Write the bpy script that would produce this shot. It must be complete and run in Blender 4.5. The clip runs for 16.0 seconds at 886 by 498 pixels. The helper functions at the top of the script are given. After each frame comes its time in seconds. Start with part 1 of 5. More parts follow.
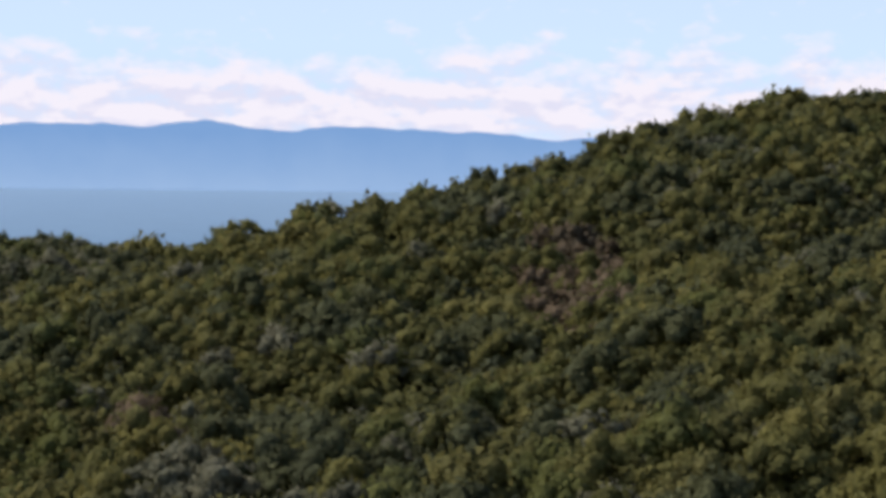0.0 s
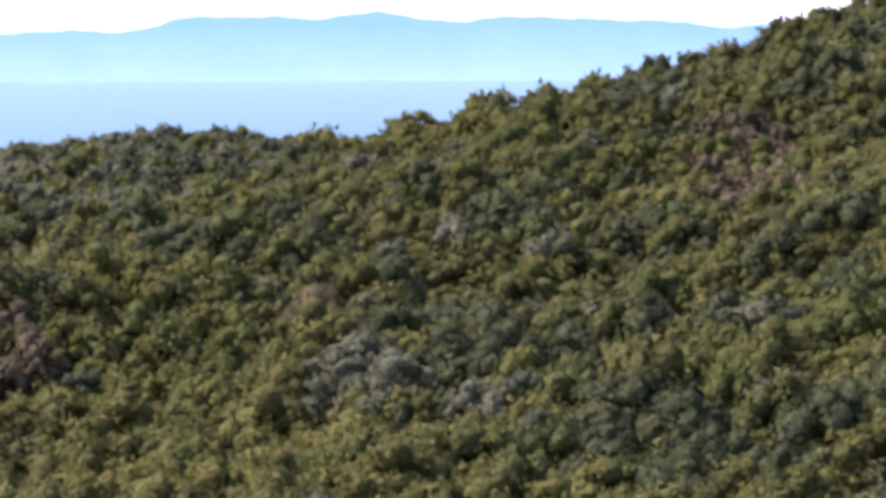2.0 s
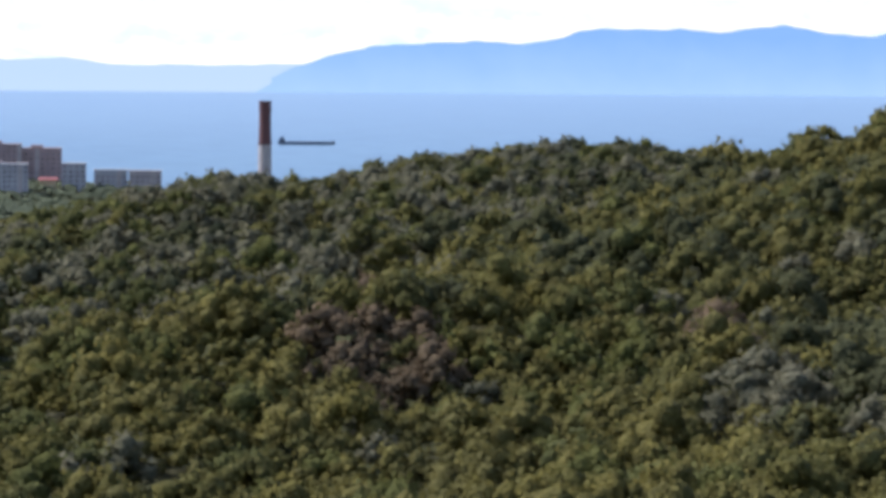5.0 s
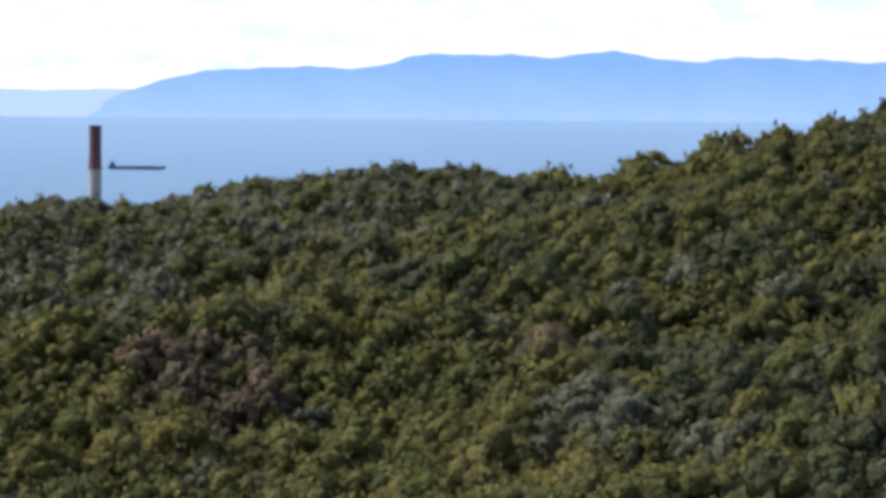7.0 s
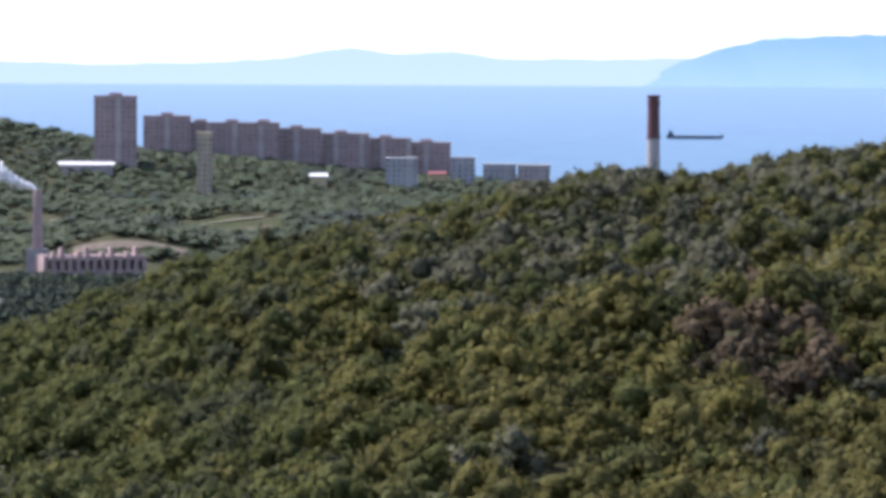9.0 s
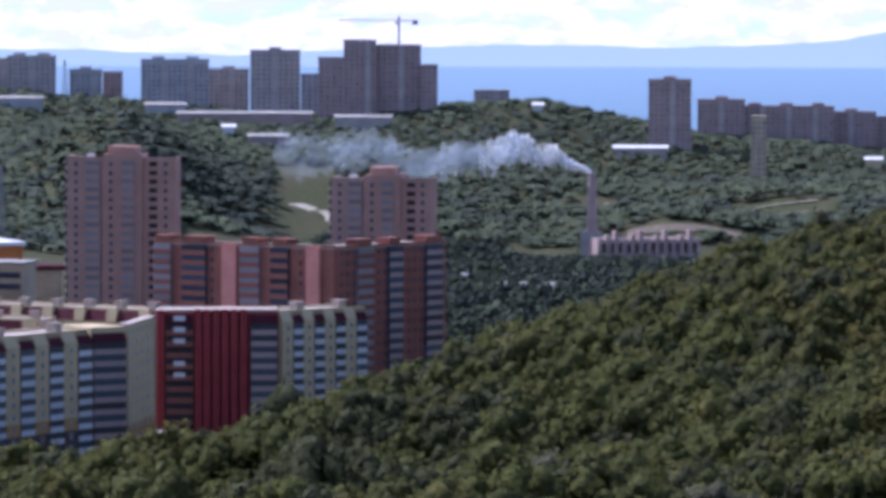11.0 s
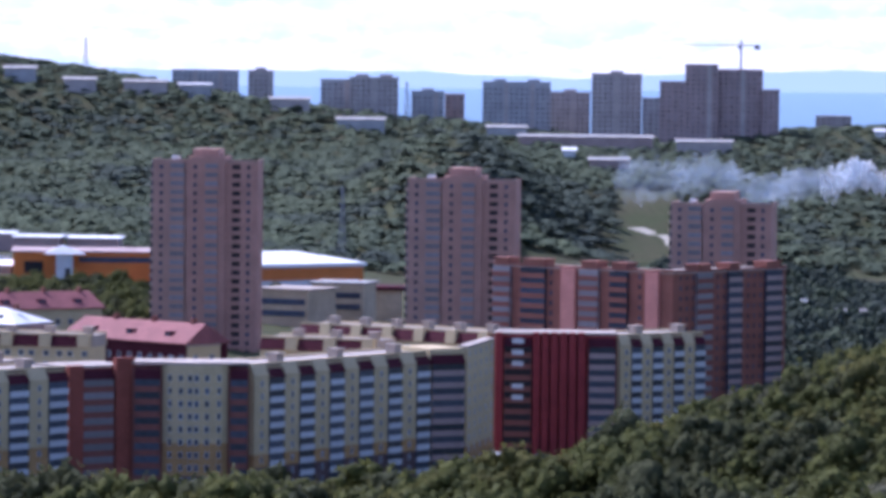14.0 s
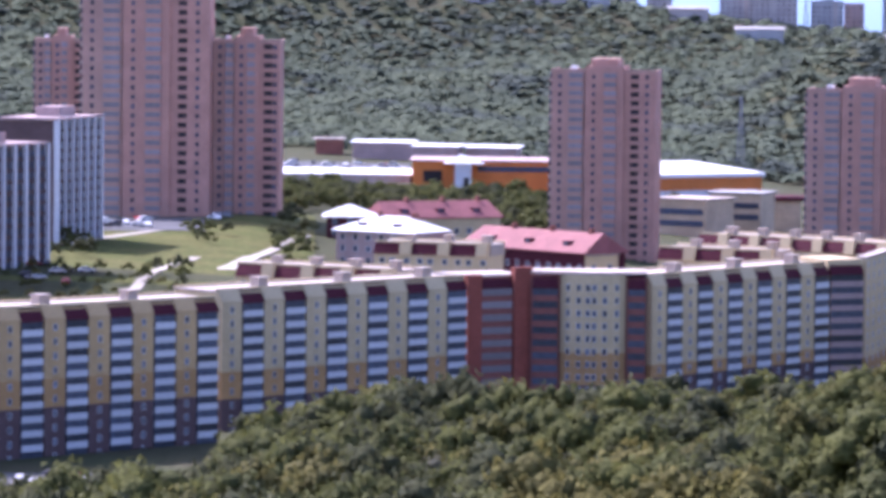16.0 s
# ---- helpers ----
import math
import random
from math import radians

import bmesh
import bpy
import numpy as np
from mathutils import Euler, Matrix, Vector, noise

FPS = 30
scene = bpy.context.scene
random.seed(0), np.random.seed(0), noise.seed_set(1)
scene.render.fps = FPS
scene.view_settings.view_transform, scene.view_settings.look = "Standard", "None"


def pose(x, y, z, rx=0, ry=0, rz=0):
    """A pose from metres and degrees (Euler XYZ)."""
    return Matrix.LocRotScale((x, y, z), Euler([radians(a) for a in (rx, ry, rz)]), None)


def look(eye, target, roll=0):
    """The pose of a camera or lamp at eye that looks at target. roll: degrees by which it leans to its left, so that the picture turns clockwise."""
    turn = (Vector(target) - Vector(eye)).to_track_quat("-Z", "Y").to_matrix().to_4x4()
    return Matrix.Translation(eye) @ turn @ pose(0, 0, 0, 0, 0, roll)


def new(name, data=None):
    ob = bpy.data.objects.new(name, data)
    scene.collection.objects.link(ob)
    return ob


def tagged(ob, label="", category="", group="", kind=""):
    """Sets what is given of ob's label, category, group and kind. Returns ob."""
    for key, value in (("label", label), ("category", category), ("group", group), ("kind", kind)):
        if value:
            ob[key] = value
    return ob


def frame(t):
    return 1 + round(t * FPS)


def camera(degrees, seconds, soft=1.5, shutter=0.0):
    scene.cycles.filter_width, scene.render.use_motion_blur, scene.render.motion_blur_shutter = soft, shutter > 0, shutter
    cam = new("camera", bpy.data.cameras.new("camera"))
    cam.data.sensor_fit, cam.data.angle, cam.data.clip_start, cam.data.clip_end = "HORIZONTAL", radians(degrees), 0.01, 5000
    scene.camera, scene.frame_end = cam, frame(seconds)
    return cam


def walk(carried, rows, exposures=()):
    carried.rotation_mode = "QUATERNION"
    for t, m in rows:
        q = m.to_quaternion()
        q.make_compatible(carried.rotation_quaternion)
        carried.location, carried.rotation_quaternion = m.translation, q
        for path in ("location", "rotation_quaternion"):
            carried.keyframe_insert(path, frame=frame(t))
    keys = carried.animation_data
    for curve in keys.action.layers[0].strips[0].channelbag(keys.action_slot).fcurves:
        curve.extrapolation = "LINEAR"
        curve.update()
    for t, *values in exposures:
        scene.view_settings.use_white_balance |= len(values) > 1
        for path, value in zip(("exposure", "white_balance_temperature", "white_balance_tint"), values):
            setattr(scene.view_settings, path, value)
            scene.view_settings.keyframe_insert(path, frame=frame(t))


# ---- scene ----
cam = camera(11.19, 16.0, soft=4.3)
# seconds, turn to the right, tilt up, lean (degrees); the camera turns where it stands
TURNS = [
    (0.0, 0.000, -0.885, 0.563), (0.5, -0.135, -0.415, 0.366), (1.0, -0.574, -0.425, 0.244),
    (1.5, -1.319, -1.706, 0.090), (2.0, -2.209, -2.293, -0.234), (2.5, -3.468, -2.405, -0.322),
    (3.0, -5.438, -2.494, -0.293), (3.5, -7.956, -2.563, -0.067), (3.7, -8.906, -2.610, -0.044),
    (4.2, -10.00, -2.55, 0.10), (4.9, -7.80, -2.20, 0.35), (5.4, -5.60, -1.95, 0.48),
    (5.8, -5.045, -1.914, 0.516), (6.0, -5.078, -1.981, 0.559), (6.5, -5.148, -2.005, 0.490),
    (7.0, -5.158, -1.806, 0.471), (7.5, -5.046, -1.540, 0.574), (8.0, -5.274, -1.660, 0.601),
    (8.5, -8.769, -2.314, 0.442), (9.0, -12.222, -2.239, 0.265), (9.5, -14.776, -1.704, 0.238),
    (10.0, -16.565, -1.759, 0.233), (10.2, -17.233, -1.960, 0.111), (11.2, -19.60, -2.55, 0.20),
    (12.3, -20.743, -2.771, 0.365), (12.5, -20.652, -2.717, 0.483), (13.0, -20.744, -2.569, 0.659),
    (13.5, -21.841, -2.414, 0.722), (14.0, -23.540, -2.203, 0.661), (14.5, -25.075, -2.365, 0.671),
    (15.0, -26.429, -3.051, 0.531), (15.5, -27.605, -3.267, 0.522), (16.0, -28.573, -3.400, 0.603),
]


def aim(turn, tilt, lean):
    a, e = radians(turn), radians(tilt)
    return look((0, 0, 0), (100 * math.sin(a) * math.cos(e), 100 * math.cos(a) * math.cos(e), 100 * math.sin(e)), LEAN * lean)


LEAN = 1
walk(cam, [(t, aim(a, e, r)) for t, a, e, r in TURNS],
     exposures=[(0.0, -0.04, 6400, 13), (1.0, -0.08, 6300, 10), (1.5, 0.3, 6350, 15), (2.0, 1.02, 6100, 21), (2.5, 0.93, 5950, 23), (3.5, 0.76, 5900, 22), (5.8, 0.38, 6050, 14), (7.0, 0.42, 6050, 14), (7.5, 0.13, 5950, 13), (8.0, 0.06, 5950, 13),
                (8.5, 0.6, 6100, 17), (9.0, 0.66, 5900, 19), (9.5, 0.08, 5400, 21), (10.2, 0.0, 5400, 22), (12.5, 1.0, 5150, 32), (13.5, 0.66, 5150, 30), (14.5, 0.37, 5200, 27),
                (15.0, 0.85, 5350, 31), (15.5, 1.56, 5400, 36), (16.0, 1.22, 5450, 37)])

# ---- light ----
SUN_AZ, SUN_EL = -75.0, 47.0
world = bpy.data.worlds.new("sky")
scene.world = world
world.use_nodes = True
wt = world.node_tree
wt.nodes.clear()


def wnode(kind, **values):
    n = wt.nodes.new(kind)
    for k, v in values.items():
        n.inputs[k].default_value = v
    return n


sky = wnode("ShaderNodeTexSky")
sky.sky_type, sky.sun_disc = "NISHITA", False
sky.sun_elevation, sky.sun_rotation = radians(SUN_EL), radians(SUN_AZ) % (2 * math.pi)
sky.air_density, sky.dust_density, sky.ozone_density = 1.0, 2.5, 1.0
coord = wnode("ShaderNodeTexCoord")
split = wnode("ShaderNodeSeparateXYZ")
wl = wt.links.new
wl(coord.outputs["Generated"], split.inputs[0])


def wmath(operation, a, b):
    n = wnode("ShaderNodeMath")
    n.operation = operation
    for socket, v in zip(n.inputs, (a, b)):
        if isinstance(v, float):
            socket.default_value = v
        else:
            wl(v, socket)
    return n.outputs[0]


def wrange(value, lo, hi, to_lo=0.0, to_hi=1.0):
    n = wnode("ShaderNodeMapRange")
    for k, v in zip(("From Min", "From Max", "To Min", "To Max"), (lo, hi, to_lo, to_hi)):
        n.inputs[k].default_value = v
    wl(value, n.inputs["Value"])
    return n.outputs[0]


def wmix(fac, a, b):
    n = wnode("ShaderNodeMixRGB")
    wl(fac, n.inputs[0])
    for socket, v in zip(n.inputs[1:], (a, b)):
        if isinstance(v, tuple):
            socket.default_value = (*v, 1)
        else:
            wl(v, socket)
    return n.outputs[0]


# a long bank of small heaped clouds low over the bay: bearing and height over the horizon
bearing = wmath("ARCTAN2", split.outputs["X"], split.outputs["Y"])
height = split.outputs["Z"]


def heaps(lift, across, up, seed):
    place = wnode("ShaderNodeCombineXYZ", Z=seed)
    wl(wmath("MULTIPLY", bearing, across), place.inputs["X"])
    wl(wmath("MULTIPLY", wmath("ADD", height, lift), up), place.inputs["Y"])
    n = wnode("ShaderNodeTexNoise", Scale=1.0, Detail=6.0, Roughness=0.56, Distortion=0.1)
    wl(place.outputs[0], n.inputs["Vector"])
    return n.outputs["Fac"]


puffs, above, streaks = heaps(0.0, 80.0, 165.0, 2.0), heaps(0.0030, 80.0, 165.0, 2.0), heaps(0.0, 12.0, 190.0, 7.0)
cover = wrange(height, 0.017, 0.034, 0.13, -0.13)
amount = wmath("ADD", wmath("ADD", wmath("MULTIPLY", puffs, 0.8), wmath("MULTIPLY", streaks, 0.2)), cover)
bank = wrange(amount, 0.43, 0.62)
under = wrange(wmath("SUBTRACT", above, puffs), -0.03, 0.09)
cloud = wmix(under, (6.3, 6.05, 6.5), (5.3, 5.3, 6.2))
pale = wrange(height, 0.20, 0.03)
air = wmix(pale, sky.outputs[0], (4.4, 5.6, 7.0))
back = wnode("ShaderNodeBackground", Strength=0.15)
out = wnode("ShaderNodeOutputWorld")
wl(wmix(bank, air, cloud), back.inputs["Color"])
wl(back.outputs[0], out.inputs["Surface"])

sun = new("sun", bpy.data.lights.new("sun", "SUN"))
sun.data.energy, sun.data.angle, sun.data.color = 4.2, radians(0.5), (1.0, 0.95, 0.87)
sa, se = radians(SUN_AZ), radians(SUN_EL)
sun.matrix_world = look((500 * math.sin(sa) * math.cos(se), 500 * math.cos(sa) * math.cos(se), 500 * math.sin(se)), (0, 0, 0))


# ---- materials ----
def material(name, color, rough=0.8, metal=0.0, vary=0.25, size=1.0, bump=0.0, second=None, fine=None, spec=0.3, island=0.0, through_light=0.0, each=0.0, relief=0.1, at_large=False):
    """A surface with a coarse and a fine mottle (size in metres), relief and, for leaves, light passing through."""
    m = bpy.data.materials.new(name)
    m.use_nodes = True
    t = m.node_tree
    p = t.nodes["Principled BSDF"]
    p.inputs["Roughness"].default_value, p.inputs["Metallic"].default_value = rough, metal
    p.inputs["Specular IOR Level"].default_value = spec
    c = t.nodes.new("ShaderNodeTexCoord")
    second = second or tuple(v * (1 - vary) for v in color)
    big = t.nodes.new("ShaderNodeTexNoise")
    big.inputs["Scale"].default_value, big.inputs["Detail"].default_value = 1.0 / size, 4
    small = t.nodes.new("ShaderNodeTexNoise")
    small.inputs["Scale"].default_value, small.inputs["Detail"].default_value = 1.0 / (fine or size * 0.13), 3
    where = t.nodes.new("ShaderNodeNewGeometry").outputs["Position"] if at_large else c.outputs["Object"]
    t.links.new(where, big.inputs["Vector"])
    t.links.new(where, small.inputs["Vector"])
    ramp = t.nodes.new("ShaderNodeMapRange")
    ramp.inputs["From Min"].default_value, ramp.inputs["From Max"].default_value = 0.36, 0.64
    t.links.new(big.outputs["Fac"], ramp.inputs["Value"])
    mixed = t.nodes.new("ShaderNodeMixRGB")
    mixed.inputs[1].default_value, mixed.inputs[2].default_value = (*color, 1), (*second, 1)
    t.links.new(ramp.outputs[0], mixed.inputs[0])
    grain = t.nodes.new("ShaderNodeMapRange")
    grain.inputs["From Min"].default_value, grain.inputs["From Max"].default_value = 0.3, 0.7
    grain.inputs["To Min"].default_value, grain.inputs["To Max"].default_value = 1 - vary * 0.6, 1 + vary * 0.6
    t.links.new(small.outputs["Fac"], grain.inputs["Value"])
    value = grain.outputs[0]
    for amount, kind, socket in ((island, "ShaderNodeNewGeometry", "Random Per Island"), (each, "ShaderNodeObjectInfo", "Random")):
        if amount:
            g = t.nodes.new(kind)
            r = t.nodes.new("ShaderNodeMapRange")
            r.inputs["To Min"].default_value, r.inputs["To Max"].default_value = 1 - amount, 1 + amount
            t.links.new(g.outputs[socket], r.inputs["Value"])
            x = t.nodes.new("ShaderNodeMath")
            x.operation = "MULTIPLY"
            t.links.new(value, x.inputs[0])
            t.links.new(r.outputs[0], x.inputs[1])
            value = x.outputs[0]
    hsv = t.nodes.new("ShaderNodeHueSaturation")
    t.links.new(value, hsv.inputs["Value"])
    t.links.new(mixed.outputs[0], hsv.inputs["Color"])
    t.links.new(hsv.outputs[0], p.inputs["Base Color"])
    if bump:
        b = t.nodes.new("ShaderNodeBump")
        b.inputs["Strength"].default_value, b.inputs["Distance"].default_value = bump, relief
        t.links.new(small.outputs["Fac"], b.inputs["Height"])
        t.links.new(b.outputs[0], p.inputs["Normal"])
    if through_light:
        tr = t.nodes.new("ShaderNodeBsdfTranslucent")
        t.links.new(hsv.outputs[0], tr.inputs["Color"])
        ms = t.nodes.new("ShaderNodeMixShader")
        ms.inputs[0].default_value = through_light
        t.links.new(p.outputs[0], ms.inputs[1])
        t.links.new(tr.outputs[0], ms.inputs[2])
        t.links.new(ms.outputs[0], t.nodes["Material Output"].inputs["Surface"])
    return m


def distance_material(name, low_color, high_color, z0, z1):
    """A far range that glows; the pale air before it is painted into its colour."""
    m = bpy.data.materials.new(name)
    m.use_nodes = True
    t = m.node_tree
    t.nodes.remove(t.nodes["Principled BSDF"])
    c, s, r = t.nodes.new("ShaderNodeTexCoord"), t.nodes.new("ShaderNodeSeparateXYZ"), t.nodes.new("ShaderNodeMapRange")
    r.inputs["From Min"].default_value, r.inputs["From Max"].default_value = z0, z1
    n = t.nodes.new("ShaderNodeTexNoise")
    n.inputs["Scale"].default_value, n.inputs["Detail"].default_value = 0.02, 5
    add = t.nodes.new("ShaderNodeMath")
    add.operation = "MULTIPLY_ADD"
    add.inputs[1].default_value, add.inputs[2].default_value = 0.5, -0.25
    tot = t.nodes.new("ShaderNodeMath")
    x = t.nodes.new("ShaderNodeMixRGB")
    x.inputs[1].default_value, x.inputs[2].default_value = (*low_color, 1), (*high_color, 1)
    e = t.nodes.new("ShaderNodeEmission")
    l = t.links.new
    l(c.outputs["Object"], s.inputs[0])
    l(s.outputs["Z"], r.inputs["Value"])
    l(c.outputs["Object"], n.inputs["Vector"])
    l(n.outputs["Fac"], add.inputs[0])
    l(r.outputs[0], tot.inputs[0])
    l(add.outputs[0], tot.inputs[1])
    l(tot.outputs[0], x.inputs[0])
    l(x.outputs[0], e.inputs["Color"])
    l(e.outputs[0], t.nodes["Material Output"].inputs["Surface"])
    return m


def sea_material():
    """Open water; haze is painted in as a paler colour towards the far shore."""
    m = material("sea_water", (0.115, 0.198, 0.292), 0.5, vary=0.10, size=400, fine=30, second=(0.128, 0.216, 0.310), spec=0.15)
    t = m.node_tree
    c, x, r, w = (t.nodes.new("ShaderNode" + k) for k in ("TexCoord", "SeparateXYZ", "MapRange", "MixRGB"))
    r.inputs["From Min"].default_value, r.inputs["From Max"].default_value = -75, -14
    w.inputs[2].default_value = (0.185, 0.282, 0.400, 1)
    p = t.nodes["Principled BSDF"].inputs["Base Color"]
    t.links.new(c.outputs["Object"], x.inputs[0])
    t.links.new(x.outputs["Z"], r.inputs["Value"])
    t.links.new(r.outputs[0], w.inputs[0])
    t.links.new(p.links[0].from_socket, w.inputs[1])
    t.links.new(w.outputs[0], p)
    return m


def leaves(name, color, second):
    return material(name, color, 0.75, vary=0.55, size=9, fine=0.5, second=second, island=0.08, through_light=0.30, spec=0.05, bump=1.0, relief=1.2, at_large=True)


LEAVES = [
    leaves("leaves_olive", (0.153, 0.142, 0.043), (0.111, 0.111, 0.041)),
    leaves("leaves_deep", (0.100, 0.104, 0.048), (0.078, 0.086, 0.045)),
    leaves("leaves_yellow", (0.164, 0.148, 0.044), (0.134, 0.126, 0.046)),
    leaves("leaves_grey", (0.185, 0.179, 0.116), (0.132, 0.132, 0.084)),
    leaves("leaves_brown", (0.172, 0.128, 0.080), (0.145, 0.114, 0.074)),
    leaves("leaves_green", (0.128, 0.134, 0.041), (0.100, 0.108, 0.041)),
]
# Far leaves are bluer than near ones: haze put into their colour.
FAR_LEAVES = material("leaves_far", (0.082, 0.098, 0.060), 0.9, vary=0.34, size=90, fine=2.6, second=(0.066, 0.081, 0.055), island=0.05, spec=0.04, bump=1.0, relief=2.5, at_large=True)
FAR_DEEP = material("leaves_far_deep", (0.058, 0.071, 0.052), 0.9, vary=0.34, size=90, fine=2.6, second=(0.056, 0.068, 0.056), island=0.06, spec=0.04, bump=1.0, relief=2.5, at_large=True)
BARK = material("bark", (0.10, 0.08, 0.06), 0.9, vary=0.4, size=1.0, bump=0.4)
EARTH = material("earth", (0.060, 0.068, 0.034), 0.95, vary=0.35, size=25, fine=2, second=(0.072, 0.068, 0.040), spec=0.04)
LAWN = material("lawn", (0.075, 0.088, 0.026), 0.95, vary=0.5, size=14, fine=1.2, second=(0.115, 0.108, 0.040), spec=0.04)
ASPHALT = material("asphalt", (0.10, 0.10, 0.105), 0.9, vary=0.3, size=12, fine=0.8)
PATH = material("pale_paving", (0.40, 0.36, 0.29), 0.9, vary=0.2, size=8)
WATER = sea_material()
CREAM = material("cream_plaster", (0.58, 0.46, 0.275), 0.85, vary=0.14, size=6, each=0.04)
TAN_PLASTER = material("tan_plaster", (0.52, 0.36, 0.18), 0.85, vary=0.14, size=6, each=0.04)
OCHRE = material("ochre_plaster", (0.46, 0.275, 0.12), 0.85, vary=0.16, size=6, each=0.04)
UMBER = material("umber_plaster", (0.13, 0.085, 0.085), 0.85, vary=0.2, size=6, each=0.04)
WHITE = material("white_panel", (0.62, 0.63, 0.67), 0.7, vary=0.1, size=3, each=0.06)
MAROON = material("maroon_metal", (0.080, 0.020, 0.030), 0.8, vary=0.2, size=4, spec=0.08)
BRICK_RED = material("red_brick", (0.30, 0.085, 0.060), 0.85, vary=0.2, size=5)
DEEP_RED = material("crimson_panel", (0.29, 0.040, 0.045), 0.7, vary=0.2, size=5)
BROWN_RED = material("brown_red_plaster", (0.27, 0.105, 0.085), 0.85, vary=0.2, size=5)
PINK_BRICK = material("pink_brick", (0.47, 0.29, 0.235), 0.85, vary=0.16, size=7, fine=0.7)
PINK_BRICK_B = material("rose_brick", (0.48, 0.27, 0.215), 0.85, vary=0.16, size=7, fine=0.7)
SALMON = material("salmon_sunlit_plaster", (0.60, 0.26, 0.22), 0.85, vary=0.14, size=6)
RUST_BRICK = material("rust_brick", (0.30, 0.12, 0.09), 0.85, vary=0.2, size=6)
GLASS = material("window_glass", (0.050, 0.066, 0.105), 0.3, vary=0.3, size=3, spec=0.3, each=0.5)
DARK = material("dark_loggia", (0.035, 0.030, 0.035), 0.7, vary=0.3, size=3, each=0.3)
PALE_GLASS = material("pale_glazing", (0.24, 0.22, 0.24), 0.35, vary=0.2, size=2, spec=0.5, each=0.25)
ROOF_PALE = material("pale_roof", (0.42, 0.35, 0.30), 0.8, vary=0.18, size=7)
ROOF_WHITE = material("white_roof", (0.76, 0.75, 0.76), 0.6, vary=0.06, size=10)
ROOF_PINK = material("pink_metal_roof", (0.27, 0.105, 0.105), 0.7, vary=0.2, size=5, spec=0.12)
CONCRETE = material("concrete", (0.36, 0.34, 0.33), 0.9, vary=0.2, size=6, bump=0.1)
BALCONY_GLASS = material("balcony_glazing", (0.066, 0.082, 0.120), 0.3, vary=0.35, size=2.5, spec=0.4, each=0.45)
GREY_PANEL = material("grey_panel", (0.45, 0.445, 0.46), 0.9, vary=0.2, size=9)
WARM_PANEL = material("warm_grey_panel", (0.48, 0.42, 0.40), 0.9, vary=0.2, size=9)
BROWN_PANEL = material("brown_panel", (0.42, 0.31, 0.295), 0.9, vary=0.2, size=9)
TAN_PANEL = material("tan_panel", (0.52, 0.42, 0.30), 0.9, vary=0.2, size=9)
ORANGE = material("orange_cladding", (0.66, 0.20, 0.045), 0.6, vary=0.12, size=6)
STEEL = material("grey_steel", (0.30, 0.30, 0.32), 0.5, metal=0.5, vary=0.2, size=2)
SHIP_GREY = material("ship_paint", (0.10, 0.12, 0.16), 0.7, vary=0.2, size=8)
CHIM_RED = material("chimney_red", (0.15, 0.075, 0.072), 0.9, vary=0.2, size=6)
CHIM_WHITE = material("chimney_white", (0.42, 0.385, 0.375), 0.9, vary=0.2, size=6)
CAR_PAINTS = [material("car_" + n, c, 0.3, vary=0.1, size=2, spec=0.5) for n, c in (("white", (0.8, 0.8, 0.8)), ("silver", (0.5, 0.5, 0.52)), ("dark", (0.04, 0.04, 0.05)), ("red", (0.3, 0.03, 0.03)))]
RUBBER = material("rubber", (0.02, 0.02, 0.02), 0.9)
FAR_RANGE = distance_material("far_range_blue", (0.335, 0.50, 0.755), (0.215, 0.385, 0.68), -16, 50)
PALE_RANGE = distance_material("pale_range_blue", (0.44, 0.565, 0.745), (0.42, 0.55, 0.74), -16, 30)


# ---- helpers ----
def mesh_of(name, verts, faces, mats, index=None):
    me = bpy.data.meshes.new(name)
    verts = np.asarray(verts, float)
    if isinstance(faces, np.ndarray):
        n, k = faces.shape
        me.vertices.add(len(verts))
        me.vertices.foreach_set("co", verts.ravel())
        me.loops.add(n * k)
        me.loops.foreach_set("vertex_index", faces.ravel().astype(np.int32))
        me.polygons.add(n)
        me.polygons.foreach_set("loop_start", np.arange(0, n * k, k, dtype=np.int32))
        me.update(calc_edges=True)
    else:
        me.from_pydata([tuple(v) for v in verts], [], faces)
        me.update()
    for m in (mats if isinstance(mats, (list, tuple)) else [mats]):
        me.materials.append(m)
    if index is not None:
        me.polygons.foreach_set("material_index", np.asarray(index, np.int32))
    return me


BOX = np.array([[0, 0, 0], [1, 0, 0], [1, 1, 0], [0, 1, 0], [0, 0, 1], [1, 0, 1], [1, 1, 1], [0, 1, 1]], float)
BOX_F = [(0, 3, 2, 1), (4, 5, 6, 7), (0, 1, 5, 4), (1, 2, 6, 5), (2, 3, 7, 6), (3, 0, 4, 7)]


def boxes(name, items, mat):
    """One mesh of boxes (x0, y0, z0, x1, y1, z1)."""
    v, f = [], []
    for x0, y0, z0, x1, y1, z1 in items:
        k = len(v)
        v += [tuple(r) for r in np.array([x0, y0, z0]) + BOX * np.array([x1 - x0, y1 - y0, z1 - z0])]
        f += [tuple(i + k for i in q) for q in BOX_F]
    return mesh_of(name, v, f, mat)


